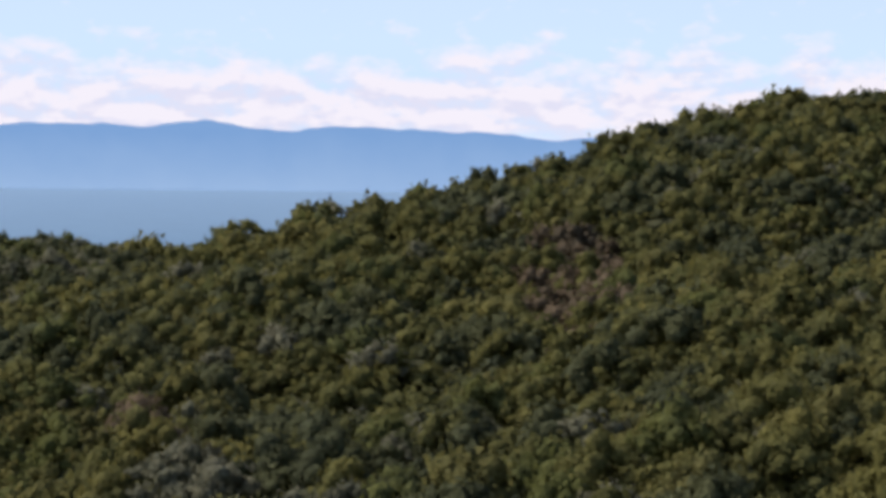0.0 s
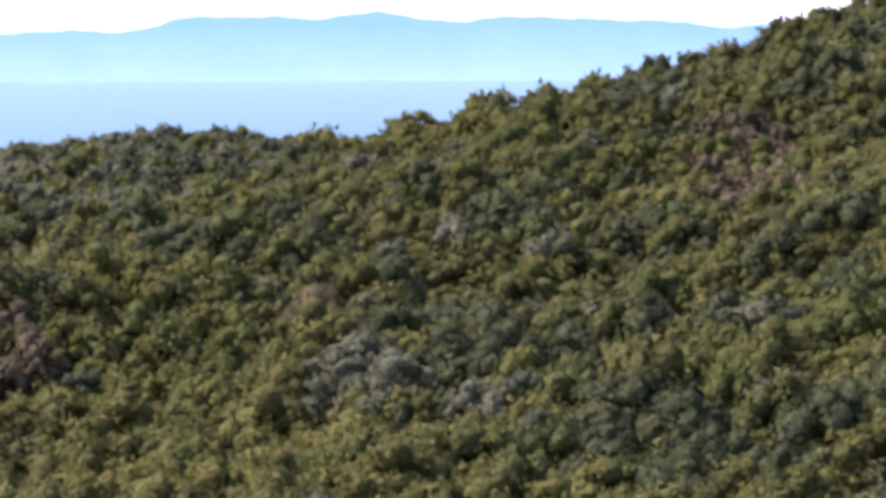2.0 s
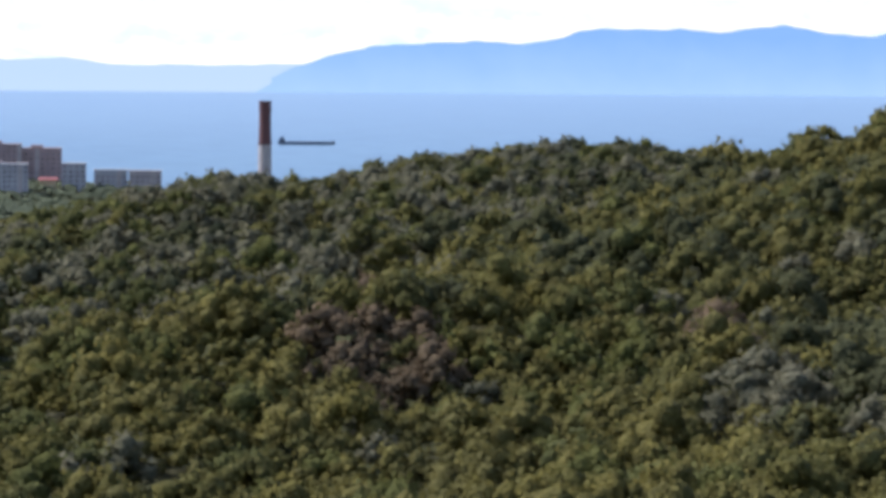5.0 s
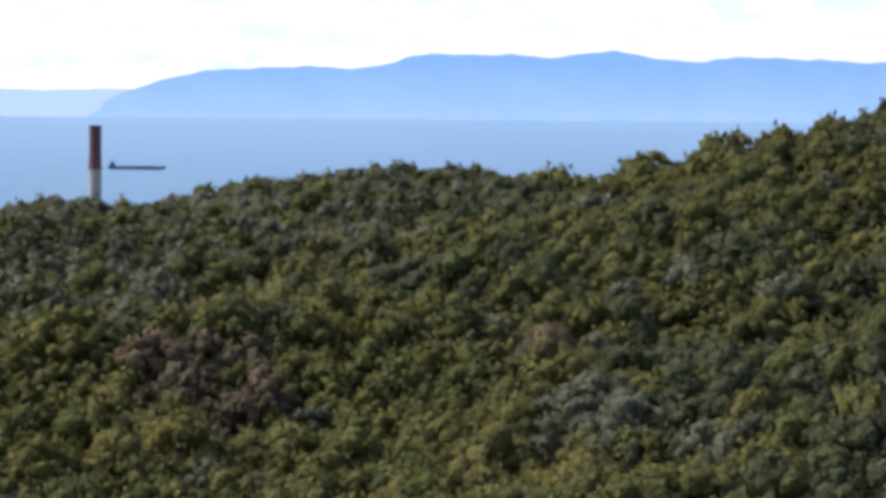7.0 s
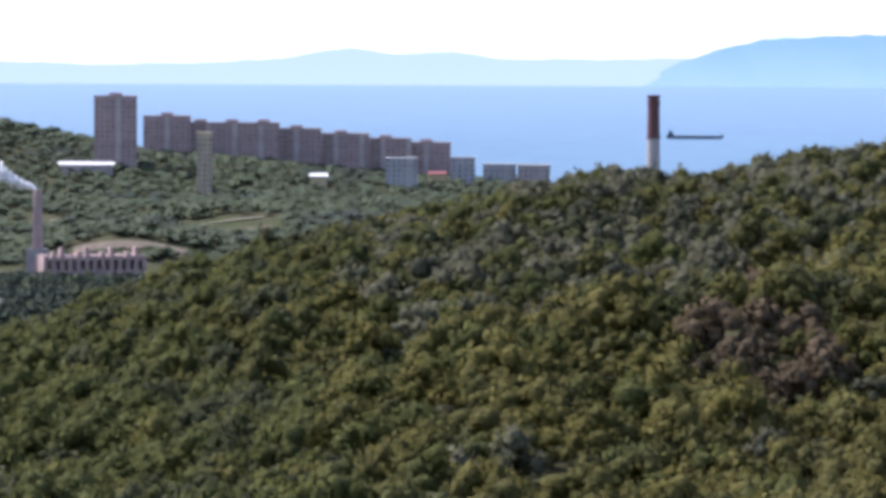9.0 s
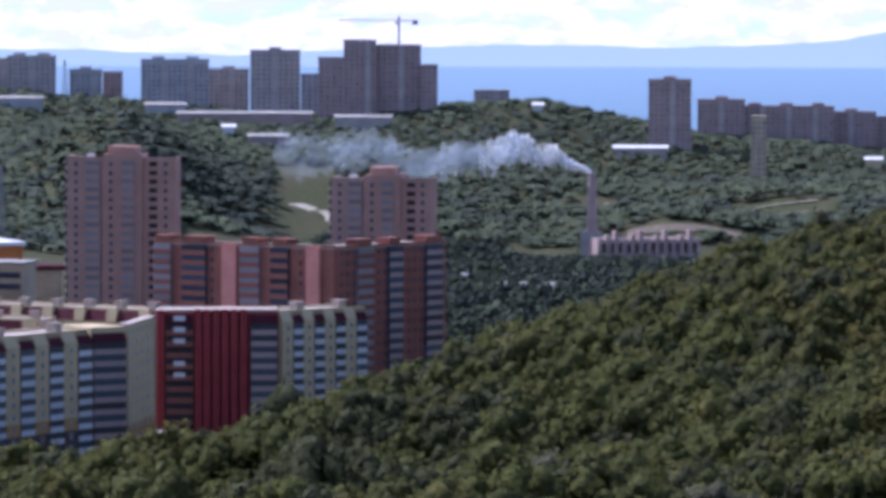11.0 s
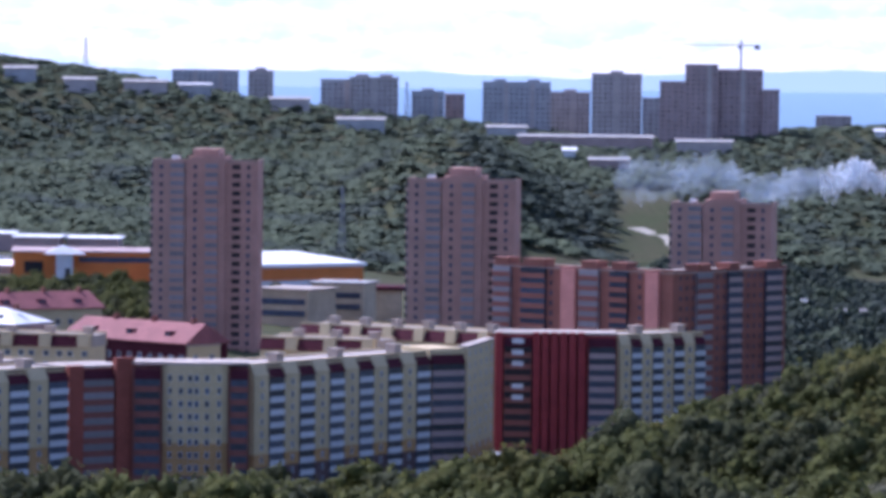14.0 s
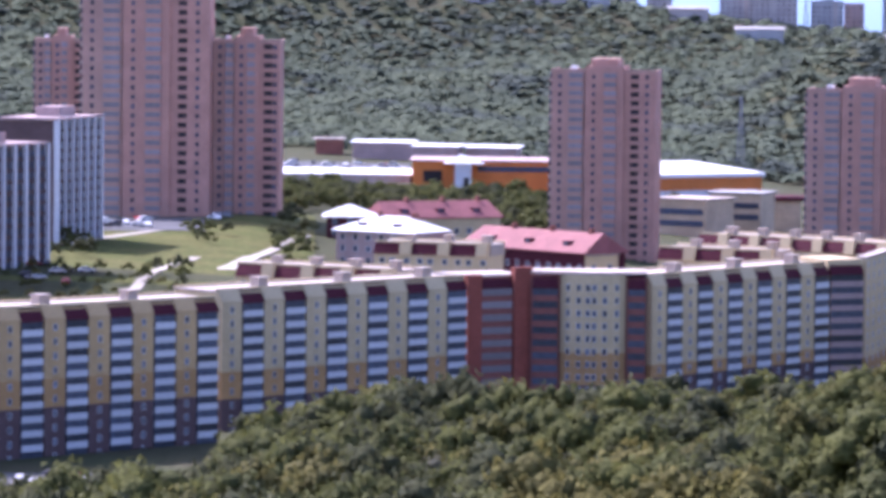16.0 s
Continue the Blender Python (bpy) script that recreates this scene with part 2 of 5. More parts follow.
def prism(name, outline, lo, hi, mat, axis="z"):
    """An outline carried from lo to hi along an axis."""
    n = len(outline)
    put = {"z": lambda a, b, h: (a, b, h), "x": lambda a, b, h: (h, a, b), "y": lambda a, b, h: (a, h, b)}[axis]
    v = [put(a, b, lo) for a, b in outline] + [put(a, b, hi) for a, b in outline]
    f = [tuple(range(n))[::-1], tuple(range(n, 2 * n))] + [(i, (i + 1) % n, n + (i + 1) % n, n + i) for i in range(n)]
    me = mesh_of(name, v, f, mat)
    bm = bmesh.new()
    bm.from_mesh(me)
    bmesh.ops.recalc_face_normals(bm, faces=bm.faces[:])
    bm.to_mesh(me)
    bm.free()
    return me


def turned(name, profile, mat, sides=20):
    """A turned body from (radius, height) pairs."""
    v, f = [], []
    for r, h in profile:
        v += [(r * math.cos(2 * math.pi * i / sides), r * math.sin(2 * math.pi * i / sides), h) for i in range(sides)]
    for k in range(len(profile) - 1):
        f += [(k * sides + i, k * sides + (i + 1) % sides, (k + 1) * sides + (i + 1) % sides, (k + 1) * sides + i) for i in range(sides)]
    f.append(tuple(range((len(profile) - 1) * sides, len(profile) * sides)))
    return mesh_of(name, v, f, mat)


def part(name, me, parent, label="", m=None, kind=""):
    ob = new(name, me)
    ob.parent = parent
    if m is not None:
        ob.matrix_basis = m
    return tagged(ob, label, kind=kind)


def thing(name, label, category, m, group="", kind=""):
    ob = new(name)
    ob.empty_display_size = 2
    ob.matrix_basis = m
    return tagged(ob, label, category, group, kind)


def spot(az, d, z=0.0):
    a = radians(az)
    return Vector((d * math.sin(a), d * math.cos(a), z))


# ---- the lie of the land: bearing (degrees) and distance from the lookout ----
def smooth(x, xs, ys):
    """Table look-up with rounded corners."""
    x = np.asarray(x, float)
    return sum(np.interp(x + o, xs, ys) for o in (-0.25, -0.12, 0, 0.12, 0.25)) / 5


# front spur: skyline elevation (degrees) and its distance
SPUR_AZ = [-180, -60, -30, -22, -18, -14, -10.75, -7.9, -6.55, -5.05, -3.9, -2.9, -0.97, 0.71, 2.6, 3.95, 5.57, 8, 40, 180]
SPUR_EL = [-2, -7.2, -7.1, -6.0, -4.9, -3.9, -3.12, -2.39, -1.95, -1.44, -0.90, -0.68, -0.26, 0.15, 0.71, 1.10, 1.25, 1.45, 1.0, -2]
SPUR_D = [600, 430, 450, 500, 540, 590, 640, 700, 730, 770, 800, 820, 860, 900, 940, 960, 1000, 1040, 900, 600]
# back ridge
RIDGE_AZ = [-180, -60, -34, -31.8, -31.3, -29.9, -26, -23.5, -22, -20.2, -19.1, -17.3, -15.7, -14.3, -12.1, -10.2, -9.55, -9.0, -7.9, -6.7, -6.2, -4.6, -3.9, -2, 8, 180]
RIDGE_EL = [-3, -6.5, -6.50, -6.38, -5.80, -5.30, -5.18, -5.10, -4.87, -4.15, -3.78, -3.05, -2.46, -2.06, -1.62, -1.22, -1.21, -1.30, -0.98, -0.83, -0.77, -0.79, -0.88, -1.1, -2, -3]
RIDGE_D = [600, 480, 480, 540, 700, 740, 760, 770, 780, 850, 880, 950, 1030, 1090, 1200, 1300, 1330, 1340, 1380, 1400, 1400, 1400, 1400, 1350, 1250, 600]
CANOPY = 6.5
NEAR = 300.0
# valley, town and far heights: rows of distance, columns of bearing
LAND_AZ = [-180, -45, -33, -31, -29, -26, -24, -22, -20.3, -18, -16, -13, -10.5, -8, 10, 60, 180]
LAND_D = [0, 700, 1040, 1150, 1350, 1700, 2000, 2250, 2600, 2900, 3250, 3600, 4990]
LAND_Z = np.array([
    [-94, -94, -94, -94, -94, -94, -94, -94, -94, -94, -94, -94, -94, -94, -94, -94, -94],
    [-94, -94, -94, -94, -94, -94, -94, -94, -94, -94, -94, -94, -94, -94, -94, -94, -94],
    [-90, -92, -93, -93, -93, -94, -94, -94, -94, -94, -96, -98, -99, -99, -99, -99, -90],
    [-70, -72, -74, -76, -82, -90, -93, -94, -94, -95, -97, -98, -99, -99, -99, -99, -70],
    [-60, -70, -72, -71, -76, -90, -91, -92, -94, -96, -98, -99, -99, -99, -99, -99, -60],
    [-50, -76, -78, -80, -82, -84, -88, -93, -97, -98, -100, -102, -103, -103, -103, -103, -50],
    [-30, -70, -74, -75, -76, -82, -92, -96, -99, -101, -103, -103, -104, -104, -104, -104, -30],
    [-10, -55, -64, -66, -66, -72, -82, -90, -98, -105, -104, -102, -104, -104, -104, -104, -10],
    [20, -15, -38, -46, -49, -50, -52, -54, -60, -76, -76, -80, -86, -95, -104, -90, 20],
    [40, 42, 38, 25, 6, -16, -34, -38, -40, -33, -52, -66, -74, -90, -106, -60, 40],
    [40, 30, 18, 6, -10, -50, -80, -90, -95, -95, -98, -100, -102, -104, -108, -20, 40],
    [40, 20, -60, -105, -108, -108, -108, -108, -108, -108, -108, -108, -108, -108, -110, 10, 40],
    [60, 40, -60, -120, -125, -125, -125, -125, -125, -125, -125, -125, -125, -125, -125, 40, 60]], float)


def waves(x, y, size, seed):
    """Gentle swells of the ground."""
    r = np.random.RandomState(seed)
    s = np.zeros_like(x)
    for _ in range(6):
        a, ph, k = r.uniform(0, 2 * math.pi), r.uniform(0, 6.3), r.uniform(0.7, 1.6) * 2 * math.pi / size
        s += np.sin(k * (x * math.cos(a) + y * math.sin(a)) + ph)
    return s / 6


def land(az, d):
    """Height of the bare ground, arrays in, array out."""
    az, d = np.broadcast_arrays(np.asarray(az, float), np.asarray(d, float))
    x, y = d * np.sin(np.radians(az)), d * np.cos(np.radians(az))
    start = -smooth(az, [-180, -40, 0, 6, 180], [3, 7.3, 7.0, 5.6, 3])
    near_z = NEAR * np.tan(np.radians(start)) - CANOPY

    def hill(els, ds, xs, near):
        dr = smooth(az, xs, ds)
        top = dr * np.tan(np.radians(smooth(az, xs, els))) - CANOPY - 0.8
        s = (d - NEAR) / (dr - NEAR)
        bulge = 7.0 * np.sin(np.pi * np.clip(s, 0, 1)) * waves(x, y, 190, 5) * 2.0
        bulge = bulge + 3.2 * np.sin(np.pi * np.clip(s, 0, 1)) * waves(x, y, 60, 15) * 1.6
        up = near + (top - near) * np.clip(s, 0, 1) + bulge
        down = top - 0.10 * (d - dr) - 0.0006 * np.maximum(d - dr, 0) ** 2
        return np.where(d < dr, up, down)

    front = hill(SPUR_EL, SPUR_D, SPUR_AZ, near_z)
    rear = hill(RIDGE_EL, RIDGE_D, RIDGE_AZ, near_z - 4)
    knoll = -1.7 + (near_z + 1.7) * np.clip((d - 6) / (NEAR - 6), 0, 1)
    i = np.clip(np.searchsorted(LAND_D, d, side="right") - 1, 0, len(LAND_D) - 2)
    cols = np.stack([np.interp(az, LAND_AZ, row) for row in LAND_Z])
    lo = np.take_along_axis(cols, i[None], 0)[0]
    hi = np.take_along_axis(cols, i[None] + 1, 0)[0]
    dd = np.asarray(LAND_D, float)
    s = (d - dd[i]) / (dd[i + 1] - dd[i])
    s = s * s * (3 - 2 * s)
    base = lo + (hi - lo) * s
    grow = np.clip((d - 1900) / 500, 0, 1) * np.clip((3200 - d) / 300, 0, 1)
    base = base + grow * (5 * waves(x, y, 260, 9) + 7 * np.clip((2750 - d) / 200, 0, 1) * waves(x, y, 130, 19))
    wide = np.where(az < -23.2, 1.35, 1.0)
    base = base + 46 * np.exp(-((az + 23.2) / wide) ** 2 - ((d - 2330) / 170) ** 2)
    return np.where(d < NEAR, knoll, np.maximum(np.maximum(front, rear), base))


def ground_z(az, d):
    return float(land(np.array([az]), np.array([d]))[0])


def stands(az, d):
    return spot(az, d, ground_z(az, d))


AZ = np.concatenate([np.arange(-180, -46, 6.0), np.arange(-46, -36, 1.0), np.arange(-36, 8, 0.2), np.arange(8, 20, 1.0), np.arange(20, 180, 6.0)])
DS = np.concatenate([[3, 6, 30, 80, 150, 230], np.arange(300, 1500, 12), np.arange(1500, 3300, 30), np.arange(3300, 4900, 150), [4890]])
ga, gd = np.meshgrid(AZ, DS, indexing="ij")
gz = land(ga, gd)
gv = np.stack([gd * np.sin(np.radians(ga)), gd * np.cos(np.radians(ga)), gz], -1).reshape(-1, 3)
na, nd = ga.shape
ii, jj = np.meshgrid(np.arange(na), np.arange(nd - 1), indexing="ij")
i2 = (ii + 1) % na
gf = np.stack([ii * nd + jj, i2 * nd + jj, i2 * nd + jj + 1, ii * nd + jj + 1], -1).reshape(-1, 4)[:, ::-1].copy()
hub = len(gv)
gv = np.concatenate([gv, [[0.7, 0.4, -1.7]]])
ring = np.arange(0, na - 1, 2)
cap = np.stack([np.full(len(ring), hub), ring * nd, (ring + 1) * nd, ((ring + 2) % na) * nd], -1)[:, ::-1]
gf = np.concatenate([gf, cap])
ground = new("ground", mesh_of("ground", gv, gf, EARTH))
ground.data.polygons.foreach_set("use_smooth", np.ones(len(gf), bool))
tagged(ground, "wooded hillside and grassy valley floor", "ground", kind="structure")

# the bay, rising to the eye's level at its far shore
SEA = ((3400, -112.0), (4870, -14.3))


def sea_z(d):
    return SEA[0][1] + (d - SEA[0][0]) / (SEA[1][0] - SEA[0][0]) * (SEA[1][1] - SEA[0][1])


sv, sf = [], []
saz = np.arange(-33, 32, 1.0)
for k, a in enumerate(saz):
    sv += [tuple(spot(a, d, sea_z(d))) for d in (3400, 3700, 4000, 4300, 4600, 4870)]
for k in range(len(saz) - 1):
    sf += [(k * 6 + j, k * 6 + j + 1, k * 6 + 7 + j, k * 6 + 6 + j) for j in range(5)]
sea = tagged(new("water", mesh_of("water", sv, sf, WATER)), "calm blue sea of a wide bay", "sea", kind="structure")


def far_range(name, label, azs, els, d, mat, rough):
    """A range of hills far behind the bay: a slope with spurs up to an uneven crest."""
    fine_az = np.arange(azs[0], azs[-1], 0.06)
    crest = smooth(fine_az, azs, els)
    r = np.random.RandomState(3)
    for k in range(5):
        crest = crest + rough / (k + 1) * np.sin(fine_az * 2 * math.pi / (1.3 / (k + 1)) + r.uniform(0, 6))
    v, f = [], []
    rows = 7
    for a, e in zip(fine_az, crest):
        top = (d + 60) * math.tan(radians(e))
        for k in range(rows):
            s = k / (rows - 1)
            v.append(tuple(spot(a, d + 60 * s + 8 * math.sin(a * 9 + k), -24 + (top + 24) * s)))
    for i in range(len(fine_az) - 1):
        f += [(i * rows + k, (i + 1) * rows + k, (i + 1) * rows + k + 1, i * rows + k + 1) for k in range(rows - 1)]
    return tagged(new(name, mesh_of(name, v, f, mat)), label, "mountains", kind="structure")


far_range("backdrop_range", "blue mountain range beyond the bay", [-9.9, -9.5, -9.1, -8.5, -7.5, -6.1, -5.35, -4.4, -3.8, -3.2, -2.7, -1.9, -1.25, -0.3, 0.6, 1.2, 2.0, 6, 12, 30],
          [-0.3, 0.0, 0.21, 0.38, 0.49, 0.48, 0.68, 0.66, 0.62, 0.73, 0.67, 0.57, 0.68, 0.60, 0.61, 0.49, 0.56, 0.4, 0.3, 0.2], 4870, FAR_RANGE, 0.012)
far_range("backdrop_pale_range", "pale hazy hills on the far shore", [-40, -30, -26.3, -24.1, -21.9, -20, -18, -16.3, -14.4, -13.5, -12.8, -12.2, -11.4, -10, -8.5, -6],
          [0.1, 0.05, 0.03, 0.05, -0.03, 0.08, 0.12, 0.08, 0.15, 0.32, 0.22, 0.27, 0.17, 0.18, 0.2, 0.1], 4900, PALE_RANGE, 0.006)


# ---- woods ----
def lump(subdivisions, floor):
    """The upper part of a ball: corners and faces."""
    bm = bmesh.new()
    bmesh.ops.create_icosphere(bm, subdivisions=subdivisions, radius=1.0)
    bmesh.ops.delete(bm, geom=[f for f in bm.faces if f.calc_center_median().z < floor], context="FACES")
    bm.verts.index_update()
    v, f = np.array([tuple(q.co) for q in bm.verts]), np.array([[q.index for q in face.verts] for face in bm.faces])
    bm.free()
    return v, f


def crown_shape(seed, lobes, fine, sprays, size, flat=0.85, core=0.0):
    """A crown heaped from uneven leafy lobes, with loose sprays that fray its outline; radius about 1. Gives corners, faces and normals."""
    r = np.random.RandomState(seed)
    lv, lf = lump(fine, -0.3)
    v, f, nn = [], [], []
    count, places = 0, []
    for k in range(lobes):
        ring = 0 if k == 0 else (1 if k <= (lobes - 1) // 2 else 2)
        per = max((lobes - 1) // 2 if ring == 1 else lobes - 1 - (lobes - 1) // 2, 1)
        a = 2 * math.pi * (k + 0.5 * ring + r.uniform(-0.35, 0.35)) / per
        rad = (r.uniform(0, 0.2), r.uniform(0.34, 0.52), r.uniform(0.58, 0.78))[ring]
        c = np.array([rad * math.cos(a), rad * math.sin(a), (0.80, r.uniform(0.42, 0.75), r.uniform(0.05, 0.42))[ring] * flat])
        big = r.uniform(0.28, 0.46)
        if core and k == 0:
            c, big = np.array([0, 0, 0.1]), core
        places.append((c, big))
        bulge = np.array([1 + 0.55 * noise.noise(Vector(q * 1.9) + Vector((seed * 3.1, k * 7.7, 0))) for q in lv])
        v += list(c + lv * (0.76 * big * bulge)[:, None])
        f += [tuple(q + count) for q in lf]
        nn += list(lv)
        count += len(lv)
    for k in range(sprays):
        c, big = places[k % lobes]
        n = r.normal(size=3)
        n[2] = abs(n[2]) * 0.9 - 0.2
        n /= np.linalg.norm(n)
        p = c + n * big * r.uniform(0.80, 1.22)
        t = n + r.normal(size=3) * 0.6
        t /= np.linalg.norm(t)
        u = np.cross(t, r.normal(size=3))
        u /= np.linalg.norm(u)
        w = np.cross(t, u)
        s = size * r.uniform(0.6, 1.25)
        v += [p + u * s, p + (w * 0.87 - u * 0.5) * s * r.uniform(0.7, 1.1), p - (w * 0.87 + u * 0.5) * s * r.uniform(0.7, 1.1)]
        f += [(count, count + 1, count + 2)]
        count += 3
        nn += [n] * 3
    return np.array(v), np.array(f), np.array(nn)


def trunk_shape(sides=5):
    v, f = [], []
    for r, h, o in ((0.07, -0.9, 0), (0.05, 0.0, 0.02), (0.03, 0.5, -0.03), (0.012, 0.85, 0.02)):
        v += [(r * math.cos(2 * math.pi * i / sides) + o, r * math.sin(2 * math.pi * i / sides), h) for i in range(sides)]
    for k in range(3):
        f += [(k * sides + i, k * sides + (i + 1) % sides, (k + 1) * sides + (i + 1) % sides, (k + 1) * sides + i) for i in range(sides)]
    for a, h in ((0.5, 0.1), (2.6, 0.2), (4.6, 0.15)):
        q = len(v)
        c, s = math.cos(a), math.sin(a)
        v += [(0.02 * -s, 0.02 * c, h), (0.02 * s, -0.02 * c, h), (0, 0, h + 0.05), (0.5 * c, 0.5 * s, h + 0.4)]
        f += [(q, q + 1, q + 3, q + 3)[:3], (q + 1, q + 2, q + 3), (q + 2, q, q + 3)]
    return v, f


FINE_CROWNS = [crown_shape(s + 60, 9, 1, 215, 0.098) for s in range(8)]
CROWNS = [crown_shape(s, 8, 1, 140, 0.112) for s in range(8)]
MID_CROWNS = [crown_shape(s + 20, 6, 1, 60, 0.148) for s in range(8)]
LOW_CROWNS = [crown_shape(s + 40, 3, 1, 11, 0.20, core=0.95) for s in range(6)]


def scatter(az0, az1, d0, d1, step, seed):
    """Jittered tree places within a sector."""
    r = np.random.RandomState(seed)
    gx, gy = np.meshgrid(np.arange(d1 * math.sin(radians(az0)), max(d1 * math.sin(radians(az1)), 0) + step, step), np.arange(d0 * 0.7, d1 + step, step))
    gx = gx.ravel() + r.uniform(-0.45, 0.45, gx.size) * step
    gy = gy.ravel() + r.uniform(-0.45, 0.45, gy.size) * step
    az, d = np.degrees(np.arctan2(gx, gy)), np.hypot(gx, gy)
    keep = (az > az0) & (az < az1) & (d > d0) & (d < d1)
    return az[keep], d[keep]


def in_sight(az, d, margin, high=7.0):
    """Which places rise above the ground before them, seen from the lookout."""
    aa, dd = np.arange(-37, 9, 0.1), np.arange(300, 3400, 10.0)
    A, D = np.meshgrid(aa, dd, indexing="ij")
    el = np.degrees(np.arctan2(land(A, D) + 3.0, D))
    top = np.maximum.accumulate(el, axis=1)
    i = np.clip(((az + 37) / 0.1).astype(int), 0, len(aa) - 1)
    j = np.clip(((d - 300) / 10).astype(int) - 2, 0, len(dd) - 1)
    return np.degrees(np.arctan2(land(az, d) + high, d)) > top[i, j] - margin


def leafy_mesh(name, v, f, n, mats, index=None):
    me = mesh_of(name, v, f, mats, index)
    me.polygons.foreach_set("use_smooth", np.ones(len(f), bool))
    me.normals_split_custom_set_from_vertices(n.tolist())
    return me


def woods(name, label, az, d, radii, shapes, mats, picks, sink, seed, category="woods", low=0.85, high=1.3, up=0.0):
    """Many crowns in one mesh."""
    if not len(az):
        return None
    r = np.random.RandomState(seed)
    sv, sn = np.stack([s[0] for s in shapes]), np.stack([s[2] for s in shapes])
    sf = np.stack([s[1] for s in shapes])
    which = r.randint(len(shapes), size=len(az))
    t, tall = r.uniform(0, 2 * math.pi, len(az)), r.uniform(low, high, len(az))
    c, s = np.cos(t)[:, None], np.sin(t)[:, None]
    v, n = sv[which], sn[which]
    radii = np.asarray(radii)[:, None]
    spin = lambda q: (q[..., 0] * c - q[..., 1] * s, q[..., 0] * s + q[..., 1] * c)
    vx, vy = spin(v)
    nx, ny = spin(n)
    ar = np.radians(az)
    V = np.stack([vx * radii + (d * np.sin(ar))[:, None], vy * radii + (d * np.cos(ar))[:, None], v[..., 2] * tall[:, None] * radii + land(az, d)[:, None] + sink * radii], -1)
    N = np.stack([nx * (1 - up), ny * (1 - up), n[..., 2] * (1 - up) + up], -1)
    N /= np.linalg.norm(N, axis=-1, keepdims=True)
    F = sf[which] + (np.arange(len(az)) * sv.shape[1])[:, None, None]
    M = np.repeat(picks, sf.shape[1])
    me = leafy_mesh(name, V.reshape(-1, 3), F.reshape(-1, 3), N.reshape(-1, 3), mats, M)
    return tagged(new(name, me), label, category, kind="stuff")


def kinds(az, d, seed):
    """Which sort of tree grows where: patches of olive, deep, yellow, grey and a few dead brown stands; haze and a
    sunny slope are worked into the mix.
    """
    r = np.random.RandomState(seed)
    x, y = d * np.sin(np.radians(az)), d * np.cos(np.radians(az))
    behind = (d > smooth(az, SPUR_AZ, SPUR_D) + 25) & (az > -13)
    el = np.degrees(np.arctan2(land(az, d) + CANOPY, d))
    # Low left slope is yellower, and its sunlight is put into leaf colour too.
    p = waves(x, y, 70, 21) + 0.8 * ((el < -2.5) & (az > -14) & (az < -3)) - 0.2 * behind + r.normal(size=len(az)) * 0.42
    k = np.where(p < -0.28, 1, np.where(p > 0.5, 2, 0))
    # Behind the spur, extra grey puts the haze into the leaf colour.
    k = np.where(r.uniform(size=len(az)) < np.where(behind, 0.55, 0.05), 3, k)
    town_side = r.uniform(size=len(az)) < np.clip((-8 - az) / 10, 0.12, 0.85)
    k = np.where(town_side & (k != 1), 5, k)
    for a, e, wa, we in ((-8.15, -3.15, 1.0, 0.58), (1.65, -1.2, 0.7, 0.75), (-3.9, -2.9, 0.35, 0.3)):
        near = ((az - a) / wa) ** 2 + ((el - e) / we) ** 2 < 1
        k = np.where(near & (r.uniform(size=len(az)) < 0.95), 4, k)
    near = ((az + 26.5) / 4.0) ** 2 + ((el + 6.40) / 0.22) ** 2 < 1
    k = np.where(near & (r.uniform(size=len(az)) < 0.7), 2, k)
    for a, e, wa, we in ((-3.2, -3.75, 0.75, 0.28), (-1.5, -3.9, 0.5, 0.3)):
        near = ((az - a) / wa) ** 2 + ((el - e) / we) ** 2 < 1
        k = np.where(near & (r.uniform(size=len(az)) < 0.8), 3, k)
    return k


ridge_far = lambda az: np.maximum(smooth(az, SPUR_AZ, SPUR_D), smooth(az, RIDGE_AZ, RIDGE_D)) + 45
taz, td = scatter(-36, 7.5, 305, 1460, 5.4, 11)
keep = (td < ridge_far(taz)) & in_sight(taz, td, 0.14) & ((taz > -21) | (np.random.RandomState(3).uniform(size=len(taz)) < 0.85))
taz, td = taz[keep], td[keep]
rr = np.random.RandomState(7)
trad = np.clip(rr.lognormal(1.20, 0.25, len(taz)), 2.4, 5.2)
trad = np.where(taz < -21, trad * 1.12, trad)
tk = kinds(taz, td, 8)
shown = np.degrees(np.arctan2(land(taz, td) + 9, td)) > np.interp(taz, [-36, -28, -20, -5, 6], [-7.0, -7.0, -6.3, -6.1, -5.9])
# the trees that stand nearest the lookout are things of their own
single = np.zeros(len(taz), bool)
near_zone = np.where((taz > -34.5) & (taz < 5.6) & shown)[0]
single[near_zone[np.argsort(td[near_zone])[:280]]] = True
KIND_WORDS = ["olive-green broadleaf tree", "dark green broadleaf tree", "yellowing broadleaf tree", "silvery grey-green broadleaf tree", "dry brown leafless-looking tree", "fresh green broadleaf tree"]
tv, tf = trunk_shape()
trunk_me = mesh_of("trunk", tv, tf, BARK)
crown_me = {}
for k in range(6):
    for s in range(8):
        v, f, n = FINE_CROWNS[s]
        crown_me[k, s] = leafy_mesh("crown", v, f, n, LEAVES[k])
